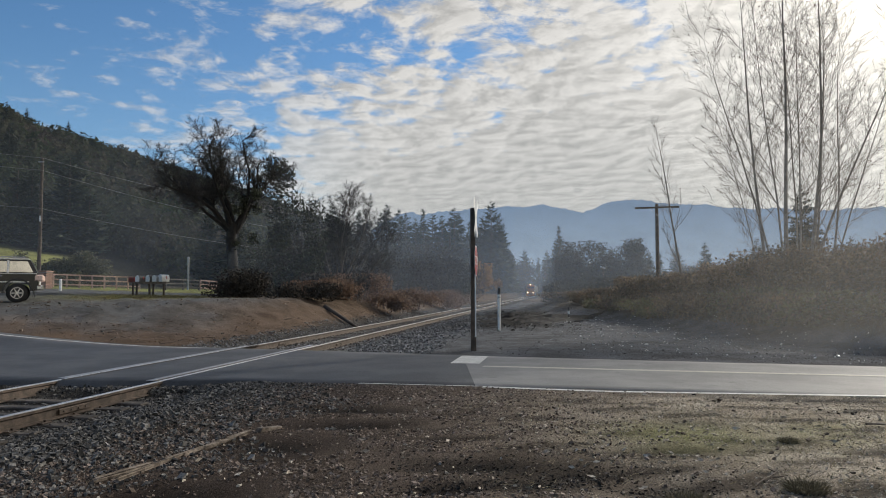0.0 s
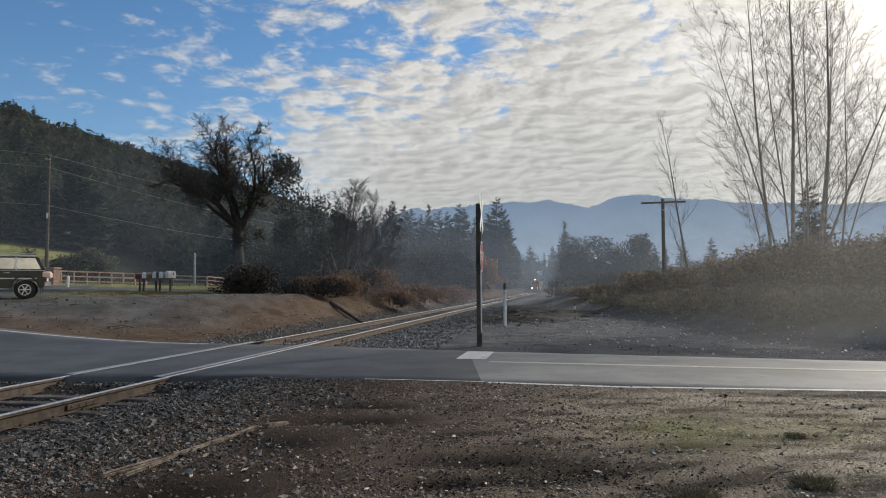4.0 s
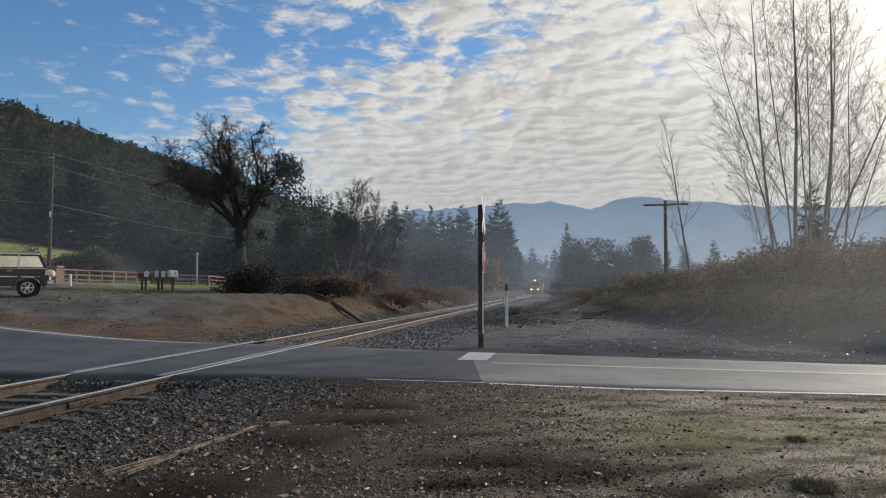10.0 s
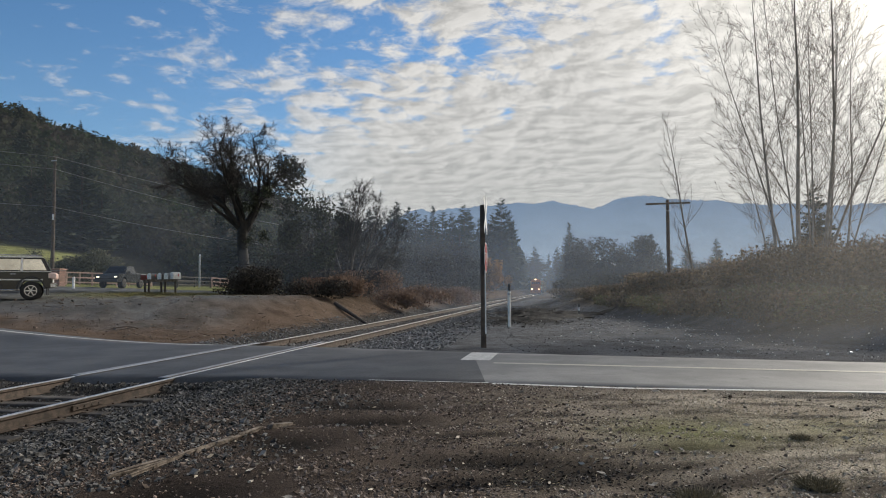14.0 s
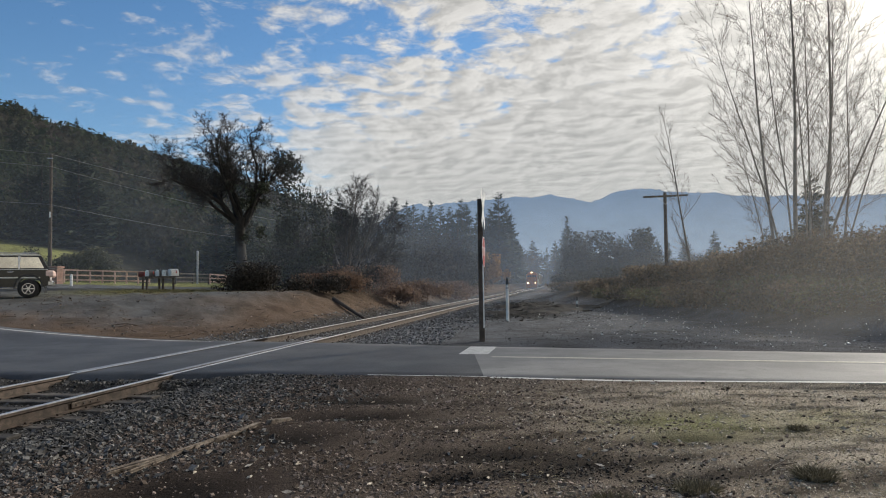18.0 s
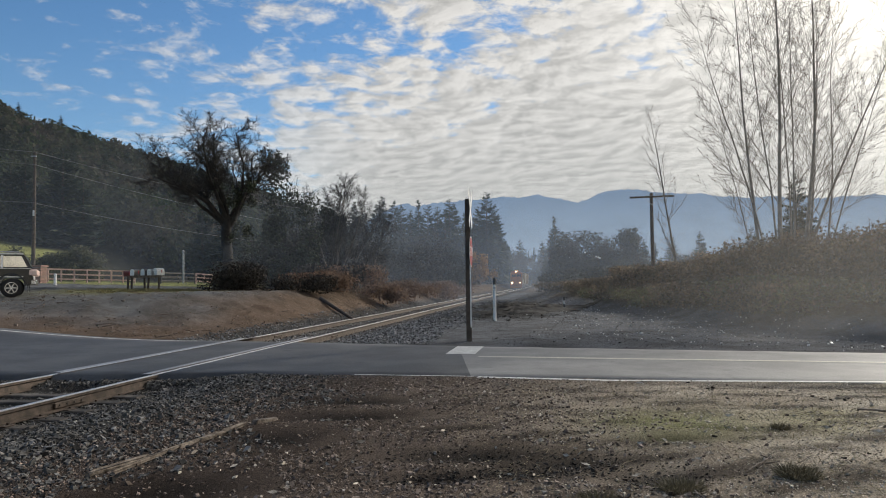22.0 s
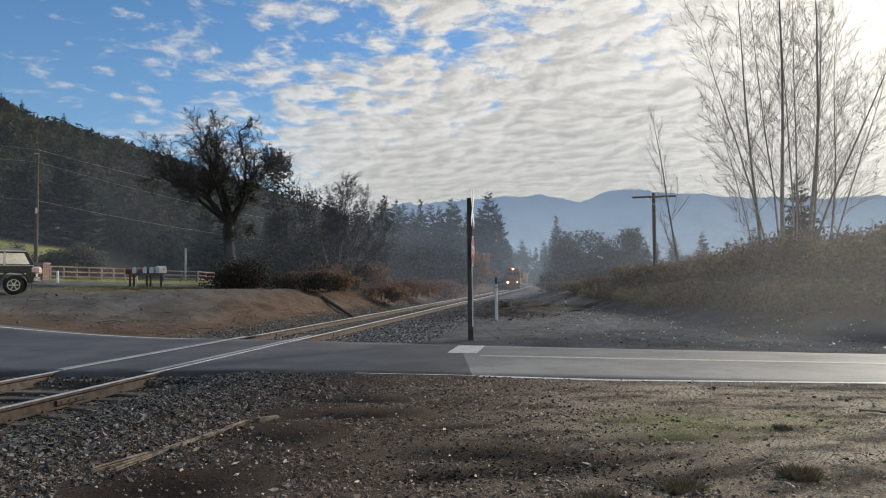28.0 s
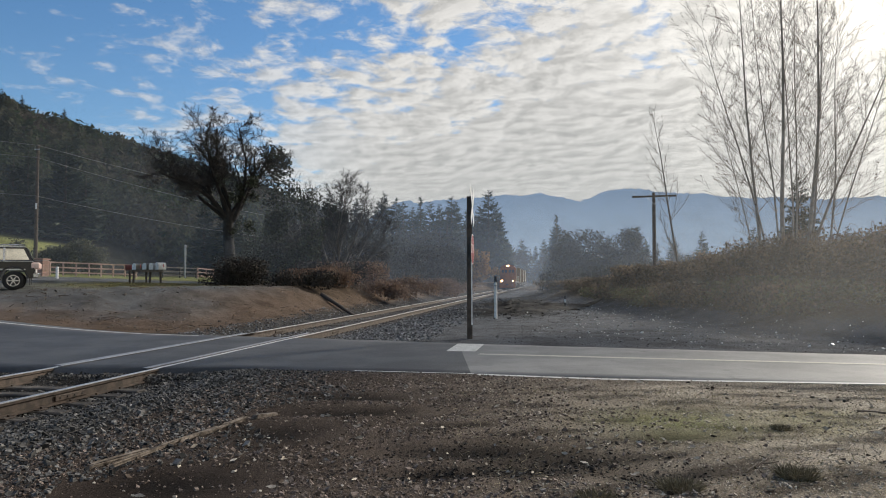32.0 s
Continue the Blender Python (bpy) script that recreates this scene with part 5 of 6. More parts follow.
def dark_heap():
    """Low heaps of black earth beside the line."""
    rng = np.random.default_rng(14)
    for x, y, r, h in ((3.9, 34.5, 1.7, 0.24), (5.6, 37.5, 2.2, 0.32), (7.2, 40.5, 2.0, 0.30), (4.6, 42.0, 1.8, 0.30)):
        n, m = 28, 12
        a, t = np.meshgrid(np.linspace(0, 2 * np.pi, n, endpoint=False), np.linspace(0, 1, m))
        q = t * r * (1 + 0.18 * np.sin(3 * a + x) + 0.1 * np.sin(5 * a))
        X, Y = x + q * np.cos(a) * 1.2, y + q * np.sin(a)
        Z = ground_z(X.ravel(), Y.ravel()).reshape(X.shape) + 0.6 * h * (1 - t ** 2) ** 1.3 - 0.04 + rng.normal(0, 0.06, X.shape)
        v = np.stack([X, Y, Z], axis=2).reshape(-1, 3)
        f = [(j * n + i, j * n + (i + 1) % n, (j + 1) * n + (i + 1) % n, (j + 1) * n + i) for j in range(m - 1) for i in range(n)]
        tagged(new("earth_heap", mesh_of("earth_heap", v, f, M_HEAP, True)), "low heap of black earth and cinders beside the line", "heap", "heaps of black earth")


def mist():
    """Flat see-through sheets added to imitate haze in the valley and, at right, sun-glare veil."""
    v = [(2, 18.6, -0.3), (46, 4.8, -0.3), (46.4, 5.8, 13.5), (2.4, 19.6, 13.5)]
    tagged(new("haze_sheet", mesh_of("haze_sheet", v, [(0, 1, 2, 3)], haze_material("mist", 0.19, 9.5, (-1.5, 12.0), None, (0.88, 0.85, 0.80)))), "flat translucent sheet added before the brambles to imitate a glare veil", "mist", kind="stuff")
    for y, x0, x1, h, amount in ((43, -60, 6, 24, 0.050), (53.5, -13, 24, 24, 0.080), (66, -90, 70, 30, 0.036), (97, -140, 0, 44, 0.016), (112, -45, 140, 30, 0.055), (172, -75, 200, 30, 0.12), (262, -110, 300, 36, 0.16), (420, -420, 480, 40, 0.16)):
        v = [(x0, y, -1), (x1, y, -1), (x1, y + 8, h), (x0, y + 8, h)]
        tagged(new("haze_sheet", mesh_of("haze_sheet", v, [(0, 1, 2, 3)], haze_material("mist", amount, h, None, (x0, x1)))), "flat translucent sheet added to imitate haze in the valley", "mist", kind="stuff")


build_vegetation()
hill_woods()
dark_heap()
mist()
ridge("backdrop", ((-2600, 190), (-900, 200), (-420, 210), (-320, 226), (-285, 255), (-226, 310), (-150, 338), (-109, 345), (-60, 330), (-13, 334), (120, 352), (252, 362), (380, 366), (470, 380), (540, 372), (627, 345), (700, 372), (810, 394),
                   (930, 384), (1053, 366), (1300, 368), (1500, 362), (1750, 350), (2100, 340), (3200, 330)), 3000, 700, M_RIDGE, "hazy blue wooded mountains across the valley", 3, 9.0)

# ---------------------------------------------------------------- signs, poles, fences


def gz(x, y):
    return float(ground_z(x, y))


def crossing_sign():
    x, y = 0.96, 18.0
    z = gz(x, y)
    root = thing("crossing_sign", pose(x, y, z), "dark wooden post with railway crossbuck and stop sign seen edge-on", "road sign")
    b = bm_new()
    prism(b, [(-0.066, -0.3), (0.066, -0.3), (0.062, 3.62 - z), (-0.062, 3.62 - z)], -0.065, 0.065, 0.01)
    part("post", b, M_POST, root)
    # the signs face along the road, nearly edge-on to the verge
    face = pose(0.075, 0, 0, 0, 0, -8.5)
    oct_ = [(0.38 / math.cos(math.pi / 8) * math.sin(math.pi / 8 + i * math.pi / 4), 0.38 / math.cos(math.pi / 8) * math.cos(math.pi / 8 + i * math.pi / 4)) for i in range(8)]

    def plate(name, outline, zc, x0, thick, mat, parent, label=""):
        b = bm_new()
        a = [b.verts.new((x0, p, q + zc)) for p, q in outline]
        c = [b.verts.new((x0 + thick, p, q + zc)) for p, q in outline]
        b.faces.new(a[::-1]), b.faces.new(c)
        for i in range(len(a)):
            j = (i + 1) % len(a)
            b.faces.new((a[i], a[j], c[j], c[i]))
        return part(name, b, mat, parent, label, m=face if parent == root else None)
    st = plate("stop_sign", oct_, 2.27, 0.0, 0.006, M_WHITE, root, "octagonal stop sign with a white rim")
    plate("red_field", [(p * 0.93, q * 0.93) for p, q in oct_], 2.27, 0.006, 0.002, M_RED, st, "red stop face")
    cu = bpy.data.curves.new("lettering", "FONT")
    cu.body, cu.size, cu.align_x, cu.align_y, cu.extrude = "STOP", 0.33, "CENTER", "CENTER", 0.001
    cu.materials.append(M_WHITE)
    t = new("lettering", cu)
    t.parent = st
    t.matrix_basis = Matrix.Translation((0.0095, 0, 2.27)) @ Euler((radians(90), 0, radians(90))).to_matrix().to_4x4()
    for s in (-1, 1):
        c, q = math.cos(radians(45 * s)), math.sin(radians(45 * s))
        rect = [(-0.61, -0.115), (0.61, -0.115), (0.61, 0.115), (-0.61, 0.115)]
        plate("crossbuck_blade", [(u * c - v * q, u * q + v * c) for u, v in rect], 3.38, 0.004 * (s + 1), 0.004, M_WHITE, root, "white reflective crossbuck blade")
    # reflective strip moved to the front edge as the post's painted sunlit side
    b = box(bm_new(), (0.052, -0.067, 1.15), (0.034, 0.006, 1.6))
    part("lit_edge_strip", b, M_WHITE, root, "pale reflective strip on the front edge, widened to imitate a sunlit side")
    for zz in (2.1, 2.45, 3.38):
        part("bolt", rod(bm_new(), (0.06, 0, zz), (0.10, 0, zz), 0.012, n=6), M_STEEL, root)


def marker_post():
    x, y = 2.46, 27.4
    root = thing("marker_post", pose(x, y, gz(x, y)), "slim white marker post with a dark cap", "marker post")
    b = rod(bm_new(), (0, 0, -0.2), (0, 0, 1.38), 0.062, 0.058, 12)
    part("post", b, M_WHITE, root)
    part("cap", rod(bm_new(), (0, 0, 1.42), (0, 0, 1.66), 0.06, 0.05, 12), M_BLACK, root, "black cap")
    part("band", rod(bm_new(), (0, 0, 1.26), (0, 0, 1.31), 0.066, 0.066, 12), M_GREYMETAL, root, "grey reflective band")
    part("neck", rod(bm_new(), (0, 0, 1.37), (0, 0, 1.43), 0.05, 0.05, 10), M_STEEL, root)
    # small black-and-white stub further along
    x, y = 7.15, 38.0
    root = thing("marker_stub", pose(x, y, gz(x, y)), "short post banded black and white", "marker post")
    for i in range(4):
        part("band", rod(bm_new(), (0, 0, 0.18 * i - 0.05), (0, 0, 0.18 * i + 0.13), 0.05, 0.05, 10), M_BLACK if i % 2 else M_WHITE, root)


def telegraph_pole():
    x, y = 15.78, 50.0
    z = gz(x, y)
    root = thing("telegraph_pole", pose(x, y, z), "old wooden telegraph pole with a single bare crossarm", "utility pole")
    top = 7.75 - z
    part("pole", rod(bm_new(), (0, 0, -0.5), (0.04, 0, top), 0.15, 0.115, 12), M_POST, root)
    part("crossarm", box(bm_new(), (0.02, -0.16, top - 0.28), (3.15, 0.10, 0.13), 0.012, pose(0, 0, 0, 0, -1.8, 0)), M_POST, root)
    for s in (-1, 1):
        part("brace", rod(bm_new(), (s * 0.62, -0.22, top - 0.30), (0.02, -0.15, top - 0.85), 0.02, 0.02, 6), M_STEEL, root)
    for i in range(6):
        part("pin", rod(bm_new(), (-1.4 + 0.56 * i, -0.16, top - 0.23 + (i - 2.5) * 0.017), (-1.4 + 0.56 * i, -0.16, top - 0.10 + (i - 2.5) * 0.017), 0.014, 0.02, 6), M_STEEL, root)


def line_pole():
    """Old low line pole in the brush, its depth guessed and crossarm tilted to fit the camera's view."""
    x, y = 17.8, 75.0
    z = gz(x, y)
    root = thing("line_pole", pose(x, y, z), "low line pole with a tilted crossarm and white insulators", "utility pole")
    part("pole", rod(bm_new(), (0, 0, -0.4), (0.1, 0, 4.05 - z), 0.07, 0.055, 10), M_POST, root)
    part("crossarm", box(bm_new(), (-0.62, -0.08, 4.22 - z), (1.75, 0.08, 0.09), 0.008, pose(0, 0, 0, 0, 21, 0)), M_POST, root)
    for q in (-1.38, -0.20, 0.02, 0.20):
        h = 4.22 - z - (q + 0.62) * math.tan(radians(21))
        part("insulator", rod(bm_new(), (q, -0.08, h + 0.03), (q, -0.08, h + 0.19), 0.095, 0.07, 10), M_WHITE, root, "white glass insulator")


def wire(a, b, sag, label, parent=None):
    a, b = np.array(a, float), np.array(b, float)
    t = np.linspace(0, 1, 25)[:, None]
    p = a + (b - a) * t - np.array([0, 0, 1.0]) * (4 * sag * t * (1 - t))
    r = np.full((24, 1), 0.020)
    v, f = tubes(np.concatenate([p[:-1], p[1:], r, r], axis=1), 4)
    tagged(new("overhead_wire", mesh_of("overhead_wire", v, f, M_WIRE)), label, "wire", "wires along the hill road")


def utility_pole():
    x, y = -34.6, 62.0
    z = gz(x, y)
    root = thing("utility_pole", pose(x, y, z), "tall wooden utility pole with a small pale tag", "utility pole")
    top = 13.5 - z
    part("pole", rod(bm_new(), (0, 0, -0.5), (0, 0, top), 0.17, 0.12, 12), M_POST, root)
    part("tag", box(bm_new(), (0.05, -0.16, top - 5.4), (0.16, 0.03, 0.5), 0.01), M_WHITE, root, "pale equipment tag")
    part("bracket", box(bm_new(), (0, -0.15, top - 0.4), (0.5, 0.06, 0.08), 0.01), M_STEEL, root)
    # wires falling away to a pole hidden in the woods
    for (za, zb, xb, yb, dx) in ((13.45, 11.6, -17.0, 92, 0.1), (12.35, 9.2, -16.5, 92, 0.1), (9.0, 6.6, -15.5, 92, 0.0)):
        wire((x + dx, y - 0.18, za), (xb, yb, zb), 0.5, "thin grey overhead wire")
        wire((x + dx, y - 0.18, za), (-66, 40, za + 2.6), 0.6, "thin grey overhead wire")


def fences():
    # weathered rail fence along the drive
    a, c = Vector((-33.0, 61.4, 0)), Vector((-28.0, 67.2, 0))
    root = thing("rail_fence", pose(0, 0, 0), "weathered reddish three-rail wooden fence", "fence")
    n = 7
    z0, z1 = gz(a.x, a.y) - 0.04, gz(c.x, c.y) - 0.04
    for i in range(n + 1):
        p = a.lerp(c, i / n)
        z = z0 + (z1 - z0) * i / n
        part("post", box(bm_new(), (p.x, p.y, z + 0.5), (0.12, 0.12, 1.3), 0.012), M_FENCE, root)
    for i in range(n):
        p, q = a.lerp(c, i / n), a.lerp(c, (i + 1) / n)
        for h in (0.30, 0.72, 1.15):
            p1, q1 = Vector((p.x, p.y - 0.08, z0 + (z1 - z0) * i / n + h)), Vector((q.x, q.y - 0.08, z0 + (z1 - z0) * (i + 1) / n + h))
            d = q1 - p1
            rot = Euler((0, -math.atan2(d.z, Vector((d.x, d.y)).length), math.atan2(d.y, d.x))).to_matrix().to_4x4()
            part("rail", box(bm_new(), (p1 + q1) / 2, (d.length + 0.05, 0.04, 0.12), 0.006, rot), M_FENCE, root)
    # darker fence and a weathered panel beyond the letter boxes
    for (ax, ay, bx, by, mat, nm, lb) in ((-26.4, 69.5, -25.15, 75.5, M_DARKFENCE, "dark_fence", "dark-stained three-rail fence panel"), (-25.05, 75.7, -24.1, 78.2, M_FENCE, "fence_panel", "short weathered rail fence panel beside the shrub")):
        root = thing(nm, pose(0, 0, 0), lb, "fence")
        za, zb = gz(ax, ay), gz(bx, by)
        for q in (0, 0.5, 1):
            part("post", box(bm_new(), (ax + (bx - ax) * q, ay + (by - ay) * q, za + (zb - za) * q + 0.45), (0.12, 0.12, 1.3), 0.01), mat, root)
        ln = math.hypot(bx - ax, by - ay)
        rot = Euler((0, -math.atan2(zb - za, ln), math.atan2(by - ay, bx - ax))).to_matrix().to_4x4()
        for h in (0.25, 0.63, 1.02):
            part("rail", box(bm_new(), ((ax + bx) / 2 + 0.08, (ay + by) / 2 - 0.02, (za + zb) / 2 + h), (ln + 0.1, 0.04, 0.13), 0.006, rot), mat, root)
    x, y = -25.1, 72.0
    root = thing("pale_post", pose(x, y, gz(x, y)), "slim pale grey metal post standing by the fence", "post")
    part("pole", rod(bm_new(), (0, 0, -0.2), (0, 0, 3.3), 0.10, 0.10, 12), M_STEEL, root)
    part("cap", rod(bm_new(), (0, 0, 3.3), (0, 0, 3.38), 0.115, 0.08, 12), M_STEEL, root)
    x, y = -25.3, 48.0
    root = thing("bollard", pose(x, y, gz(x, y)), "short white-painted bollard at the drive", "bollard")
    part("shaft", rod(bm_new(), (0, 0, -0.2), (0, 0, 0.78), 0.09, 0.09, 14), M_WHITE, root)
    part("cap", rod(bm_new(), (0, 0, 0.78), (0, 0, 0.84), 0.09, 0.05, 14), M_WHITE, root)


def brick_pillar():
    x, y = -30.9, 56.0
    z = gz(x, y)
    root = thing("brick_pillar", pose(x, y, z), "square brown brick gate pillar with a flat cap", "pillar")
    part("core", box(bm_new(), (0, 0, 0.60), (0.92, 0.92, 1.4)), M_MORTAR, root, "pale mortar")
    part("cap", box(bm_new(), (0, 0, 1.36), (1.14, 1.14, 0.12), 0.02), M_BRICK, root, "flat brick cap")
    b = box(bm_new(), (0, 0, 0), (0.225, 0.05, 0.075), 0.006)
    me = bpy.data.meshes.new("brick")
    b.to_mesh(me)
    b.free()
    me.materials.append(M_BRICK)
    for r in range(14):
        for i in range(4):
            o = -0.36 + 0.24 * i + (0.06 if r % 2 else -0.03)
            part("brick", me, M_BRICK, root, m=pose(o, -0.46, 0.06 + 0.088 * r))
            part("brick", me, M_BRICK, root, m=pose(0.46, o, 0.06 + 0.088 * r, 0, 0, 90))


def rural_box(m, mat, front, s, label):
    mb = thing("mailbox", m, label, "mailbox", "mailboxes by the drive")
    w, h = 0.17 * s, 0.26 * s
    outl = [(-w / 1, 0), (w / 1, 0), (w, h * 0.75)] + [(w * math.cos(a), h * 0.75 + w * math.sin(a)) for a in np.linspace(0.3, math.pi - 0.3, 7)] + [(-w, h * 0.75)]
    part("body", prism(bm_new(), outl, -0.24, 0.24, 0.006), mat, mb)
    part("door", prism(bm_new(), [(p * 1.04, q * 1.02) for p, q in outl], -0.265, -0.243, 0.004), front, mb, "pale front door" if front == M_WHITE else "")
    part("flag", box(bm_new(), (w + 0.012, 0.05, h * 0.8), (0.012, 0.05, 0.16)), M_RED, mb, "red signal flag")


def letter_boxes():
    x0, y0 = -16.80, 42.0
    z = gz(x0, y0) - 0.12
    stand = thing("mailbox_stand", pose(x0, y0, z), "rough wooden stand carrying rural mailboxes", "stand")
    for i, x in enumerate((-0.85, -0.12, 0.12, 0.72)):
        part("post", box(bm_new(), (x, 0.05 * (i % 2), 0.40), (0.10, 0.10, 1.0), 0.008, pose(0, 0, 0, 0, 2.0 * (-1) ** i, 0)), M_POST, stand)
    part("plank", box(bm_new(), (-0.05, 0, 0.90), (1.95, 0.34, 0.05), 0.006), M_OLDWOOD, stand)
    part("plank", box(bm_new(), (-0.05, -0.19, 0.84), (1.95, 0.035, 0.12), 0.006), M_OLDWOOD, stand)
    for i, (x, mat, turn, s, lb) in enumerate(((-0.62, M_BLACK, -30, 1.0, "black-bodied rural mailbox"), (0.0, M_BLACK, -34, 1.05, "black rural mailbox"), (0.36, M_GREYMETAL, -26, 1.0, "grey metal rural mailbox"), (0.74, M_WHITE, -38, 1.15, "large white rural mailbox"))):
        rural_box(pose(x0 + x, y0, z + 0.925, 0, 0, turn), mat, M_WHITE, s, lb + " with a rounded top, on a wooden stand")
    x, y = -18.3, 43.0
    zr = gz(x, y) - 0.12
    root = thing("red_mailbox_post", pose(x, y, zr), "dark wooden post with a red mailbox on it", "post")
    part("post", box(bm_new(), (0, 0, 0.4), (0.10, 0.10, 1.05), 0.006), M_POST, root)
    rural_box(pose(x, y, zr + 0.925, 0, 0, -62), M_DARKRED, M_DARKRED, 0.9, "dark red rural mailbox with a rounded top, on a post")


def wheel(parent, x, y, r, w, mat=M_CHROME):
    """A wheel under its vehicle: tyre and rim; y is the outer side."""
    s = 1 if y > 0 else -1
    hub = part("wheel", rod(bm_new(), (0, -s * 0.02, 0), (0, -s * (w - 0.02), 0), r * 0.35, r * 0.35, 12), M_PLASTIC, parent, m=pose(x, y, r))
    b = bm_new()
    prof = [(-w, r * 0.60), (-w, r * 0.93), (-w * 0.82, r), (-w * 0.18, r), (0, r * 0.93), (0, r * 0.60)]
    n = 28
    vs = [[b.verts.new((q * math.cos(2 * math.pi * i / n), s * p, q * math.sin(2 * math.pi * i / n))) for p, q in prof] for i in range(n)]
    for i in range(n):
        for j in range(len(prof) - 1):
            b.faces.new((vs[i][j], vs[(i + 1) % n][j], vs[(i + 1) % n][j + 1], vs[i][j + 1]))
    part("tyre", b, M_TYRE, hub, smooth=True)
    # black disc added behind the spokes, standing in for shade in the gaps
    b = bm_new()
    rod(b, (0, -s * 0.06, 0), (0, -s * 0.045, 0), r * 0.61, r * 0.61, 24)
    part("backing_disc", b, M_PLASTIC, hub, "black disc put in for the shaded gap behind the spokes")
    b = bm_new()
    n = 24
    ring = [[b.verts.new((q * math.cos(2 * math.pi * i / n), s * p, q * math.sin(2 * math.pi * i / n))) for p, q in ((-0.05, r * 0.60), (0.0, r * 0.60), (0.0, r * 0.52), (-0.05, r * 0.52))] for i in range(n)]
    for i in range(n):
        for j in range(4):
            b.faces.new((ring[i][j], ring[(i + 1) % n][j], ring[(i + 1) % n][(j + 1) % 4], ring[i][(j + 1) % 4]))
    for i in range(6):
        a = i * math.pi / 3
        box(b, (r * 0.34 * math.cos(a), -s * 0.015, r * 0.34 * math.sin(a)), (r * 0.44, 0.03, r * 0.13), 0.004, pose(0, 0, 0, 0, -60 * i, 0))
    rod(b, (0, -s * 0.03, 0), (0, s * 0.015, 0), r * 0.17, r * 0.14, 12)
    part("rim", b, mat, hub, "bright alloy rim")


def arch(cx, r, z0, n=9):
    return [(cx + r * math.cos(a), z0 + r * math.sin(a)) for a in np.linspace(math.pi, 0, n)]


def suv():
    z = gz(-17.0, 27.9)
    root = thing("parked_car", pose(-17.62, 27.52, z, 0, 0, 207), "dark two-tone sport utility vehicle with silver roof, parked on gravel", "car")
    lower = [(-1.98, 0.50), (-1.78, 0.44)] + arch(-1.30, 0.46, 0.44)[1:-1] + [(-0.82, 0.42), (0.90, 0.42)] + arch(1.38, 0.46, 0.44)[1:-1] + [(1.86, 0.44), (2.26, 0.46), (2.30, 0.72), (2.20, 0.99), (0.85, 1.10), (-1.96, 1.10), (-2.02, 0.85)]
    part("body", prism(bm_new(), lower, -0.86, 0.86, 0.03), M_CARPAINT, root, smooth=False)
    cabin = [(-1.96, 1.10), (0.85, 1.10), (0.28, 1.66), (-1.70, 1.66)]
    b = bm_new()
    bt = [b.verts.new((x, s * 0.83, zz)) for s in (-1, 1) for x, zz in cabin[:2]]
    tp = [b.verts.new((x, s * 0.70, zz)) for s in (-1, 1) for x, zz in cabin[2:]]
    b.faces.new((bt[0], bt[1], tp[0], tp[1])), b.faces.new((bt[2], bt[3], tp[2], tp[3]))
    b.faces.new((bt[1], bt[3], tp[2], tp[0])), b.faces.new((bt[0], bt[2], tp[3], tp[1]))
    b.faces.new((tp[0], tp[2], tp[3], tp[1]))
    part("cabin", b, M_CARPAINT, root)
    part("roof", prism(bm_new(), [(-1.72, 1.655), (0.30, 1.655), (0.18, 1.72), (-1.62, 1.72)], -0.70, 0.70, 0.02), M_CARROOF, root, "silver roof panel")
    for s in (-1, 1):
        def pane(name, pts):
            b = bm_new()
            k = [b.verts.new((x, s * (0.838 - (zz - 1.10) * 0.232), zz)) for x, zz in pts]
            k2 = [b.verts.new((x, s * (0.846 - (zz - 1.10) * 0.232), zz)) for x, zz in pts]
            b.faces.new(k), b.faces.new(k2[::-1])
            for i in range(len(k)):
                b.faces.new((k[i], k[(i + 1) % len(k)], k2[(i + 1) % len(k)], k2[i]))
            part(name, b, M_CARWINDOW, root, "side window of cream metal, toned as a bright reflection")
        pane("rear_window", [(-1.82, 1.17), (-1.02, 1.17), (-1.02, 1.60), (-1.62, 1.60)])
        pane("window", [(-0.94, 1.17), (-0.12, 1.17), (-0.12, 1.60), (-0.94, 1.60)])
        pane("window", [(-0.04, 1.17), (0.70, 1.17), (0.26, 1.60), (-0.04, 1.60)])
        part("sill_step", box(bm_new(), (0.05, s * 0.90, 0.40), (1.7, 0.12, 0.05), 0.015), M_CHROME, root, "bright side step")
        part("tail_lamp", box(bm_new(), (-2.02, s * 0.755, 0.95), (0.34, 0.24, 0.26), 0.05), M_TAIL, root, "enlarged tail lamp, pale pink to imitate a sunlit rear corner")
        part("mud_flap", box(bm_new(), (-1.84, s * 0.74, 0.36), (0.02, 0.26, 0.32), 0.004), M_PLASTIC, root, "black mud flap")
        part("mirror", box(bm_new(), (0.62, s * 0.97, 1.18), (0.10, 0.20, 0.15), 0.02), M_CARPAINT, root)
        part("trim_strip", box(bm_new(), (0.10, s * 0.868, 0.80), (3.6, 0.016, 0.05), 0.004), M_CARROOF, root, "silver side moulding")
        part("door_handle", box(bm_new(), (-0.70, s * 0.872, 1.02), (0.20, 0.03, 0.04), 0.008), M_CHROME, root)
        # strip added as a painted highlight along the shoulder line
        part("shoulder_highlight", box(bm_new(), (-0.55, s * 0.845, 1.115), (2.8, 0.03, 0.03), 0.008), M_CARROOF, root, "pale strip added below the windows to imitate a sky highlight")
        part("roof_rail", rod(bm_new(), (-1.55, s * 0.64, 1.76), (0.10, s * 0.64, 1.76), 0.018, n=8), M_CHROME, root, "silver roof rail")
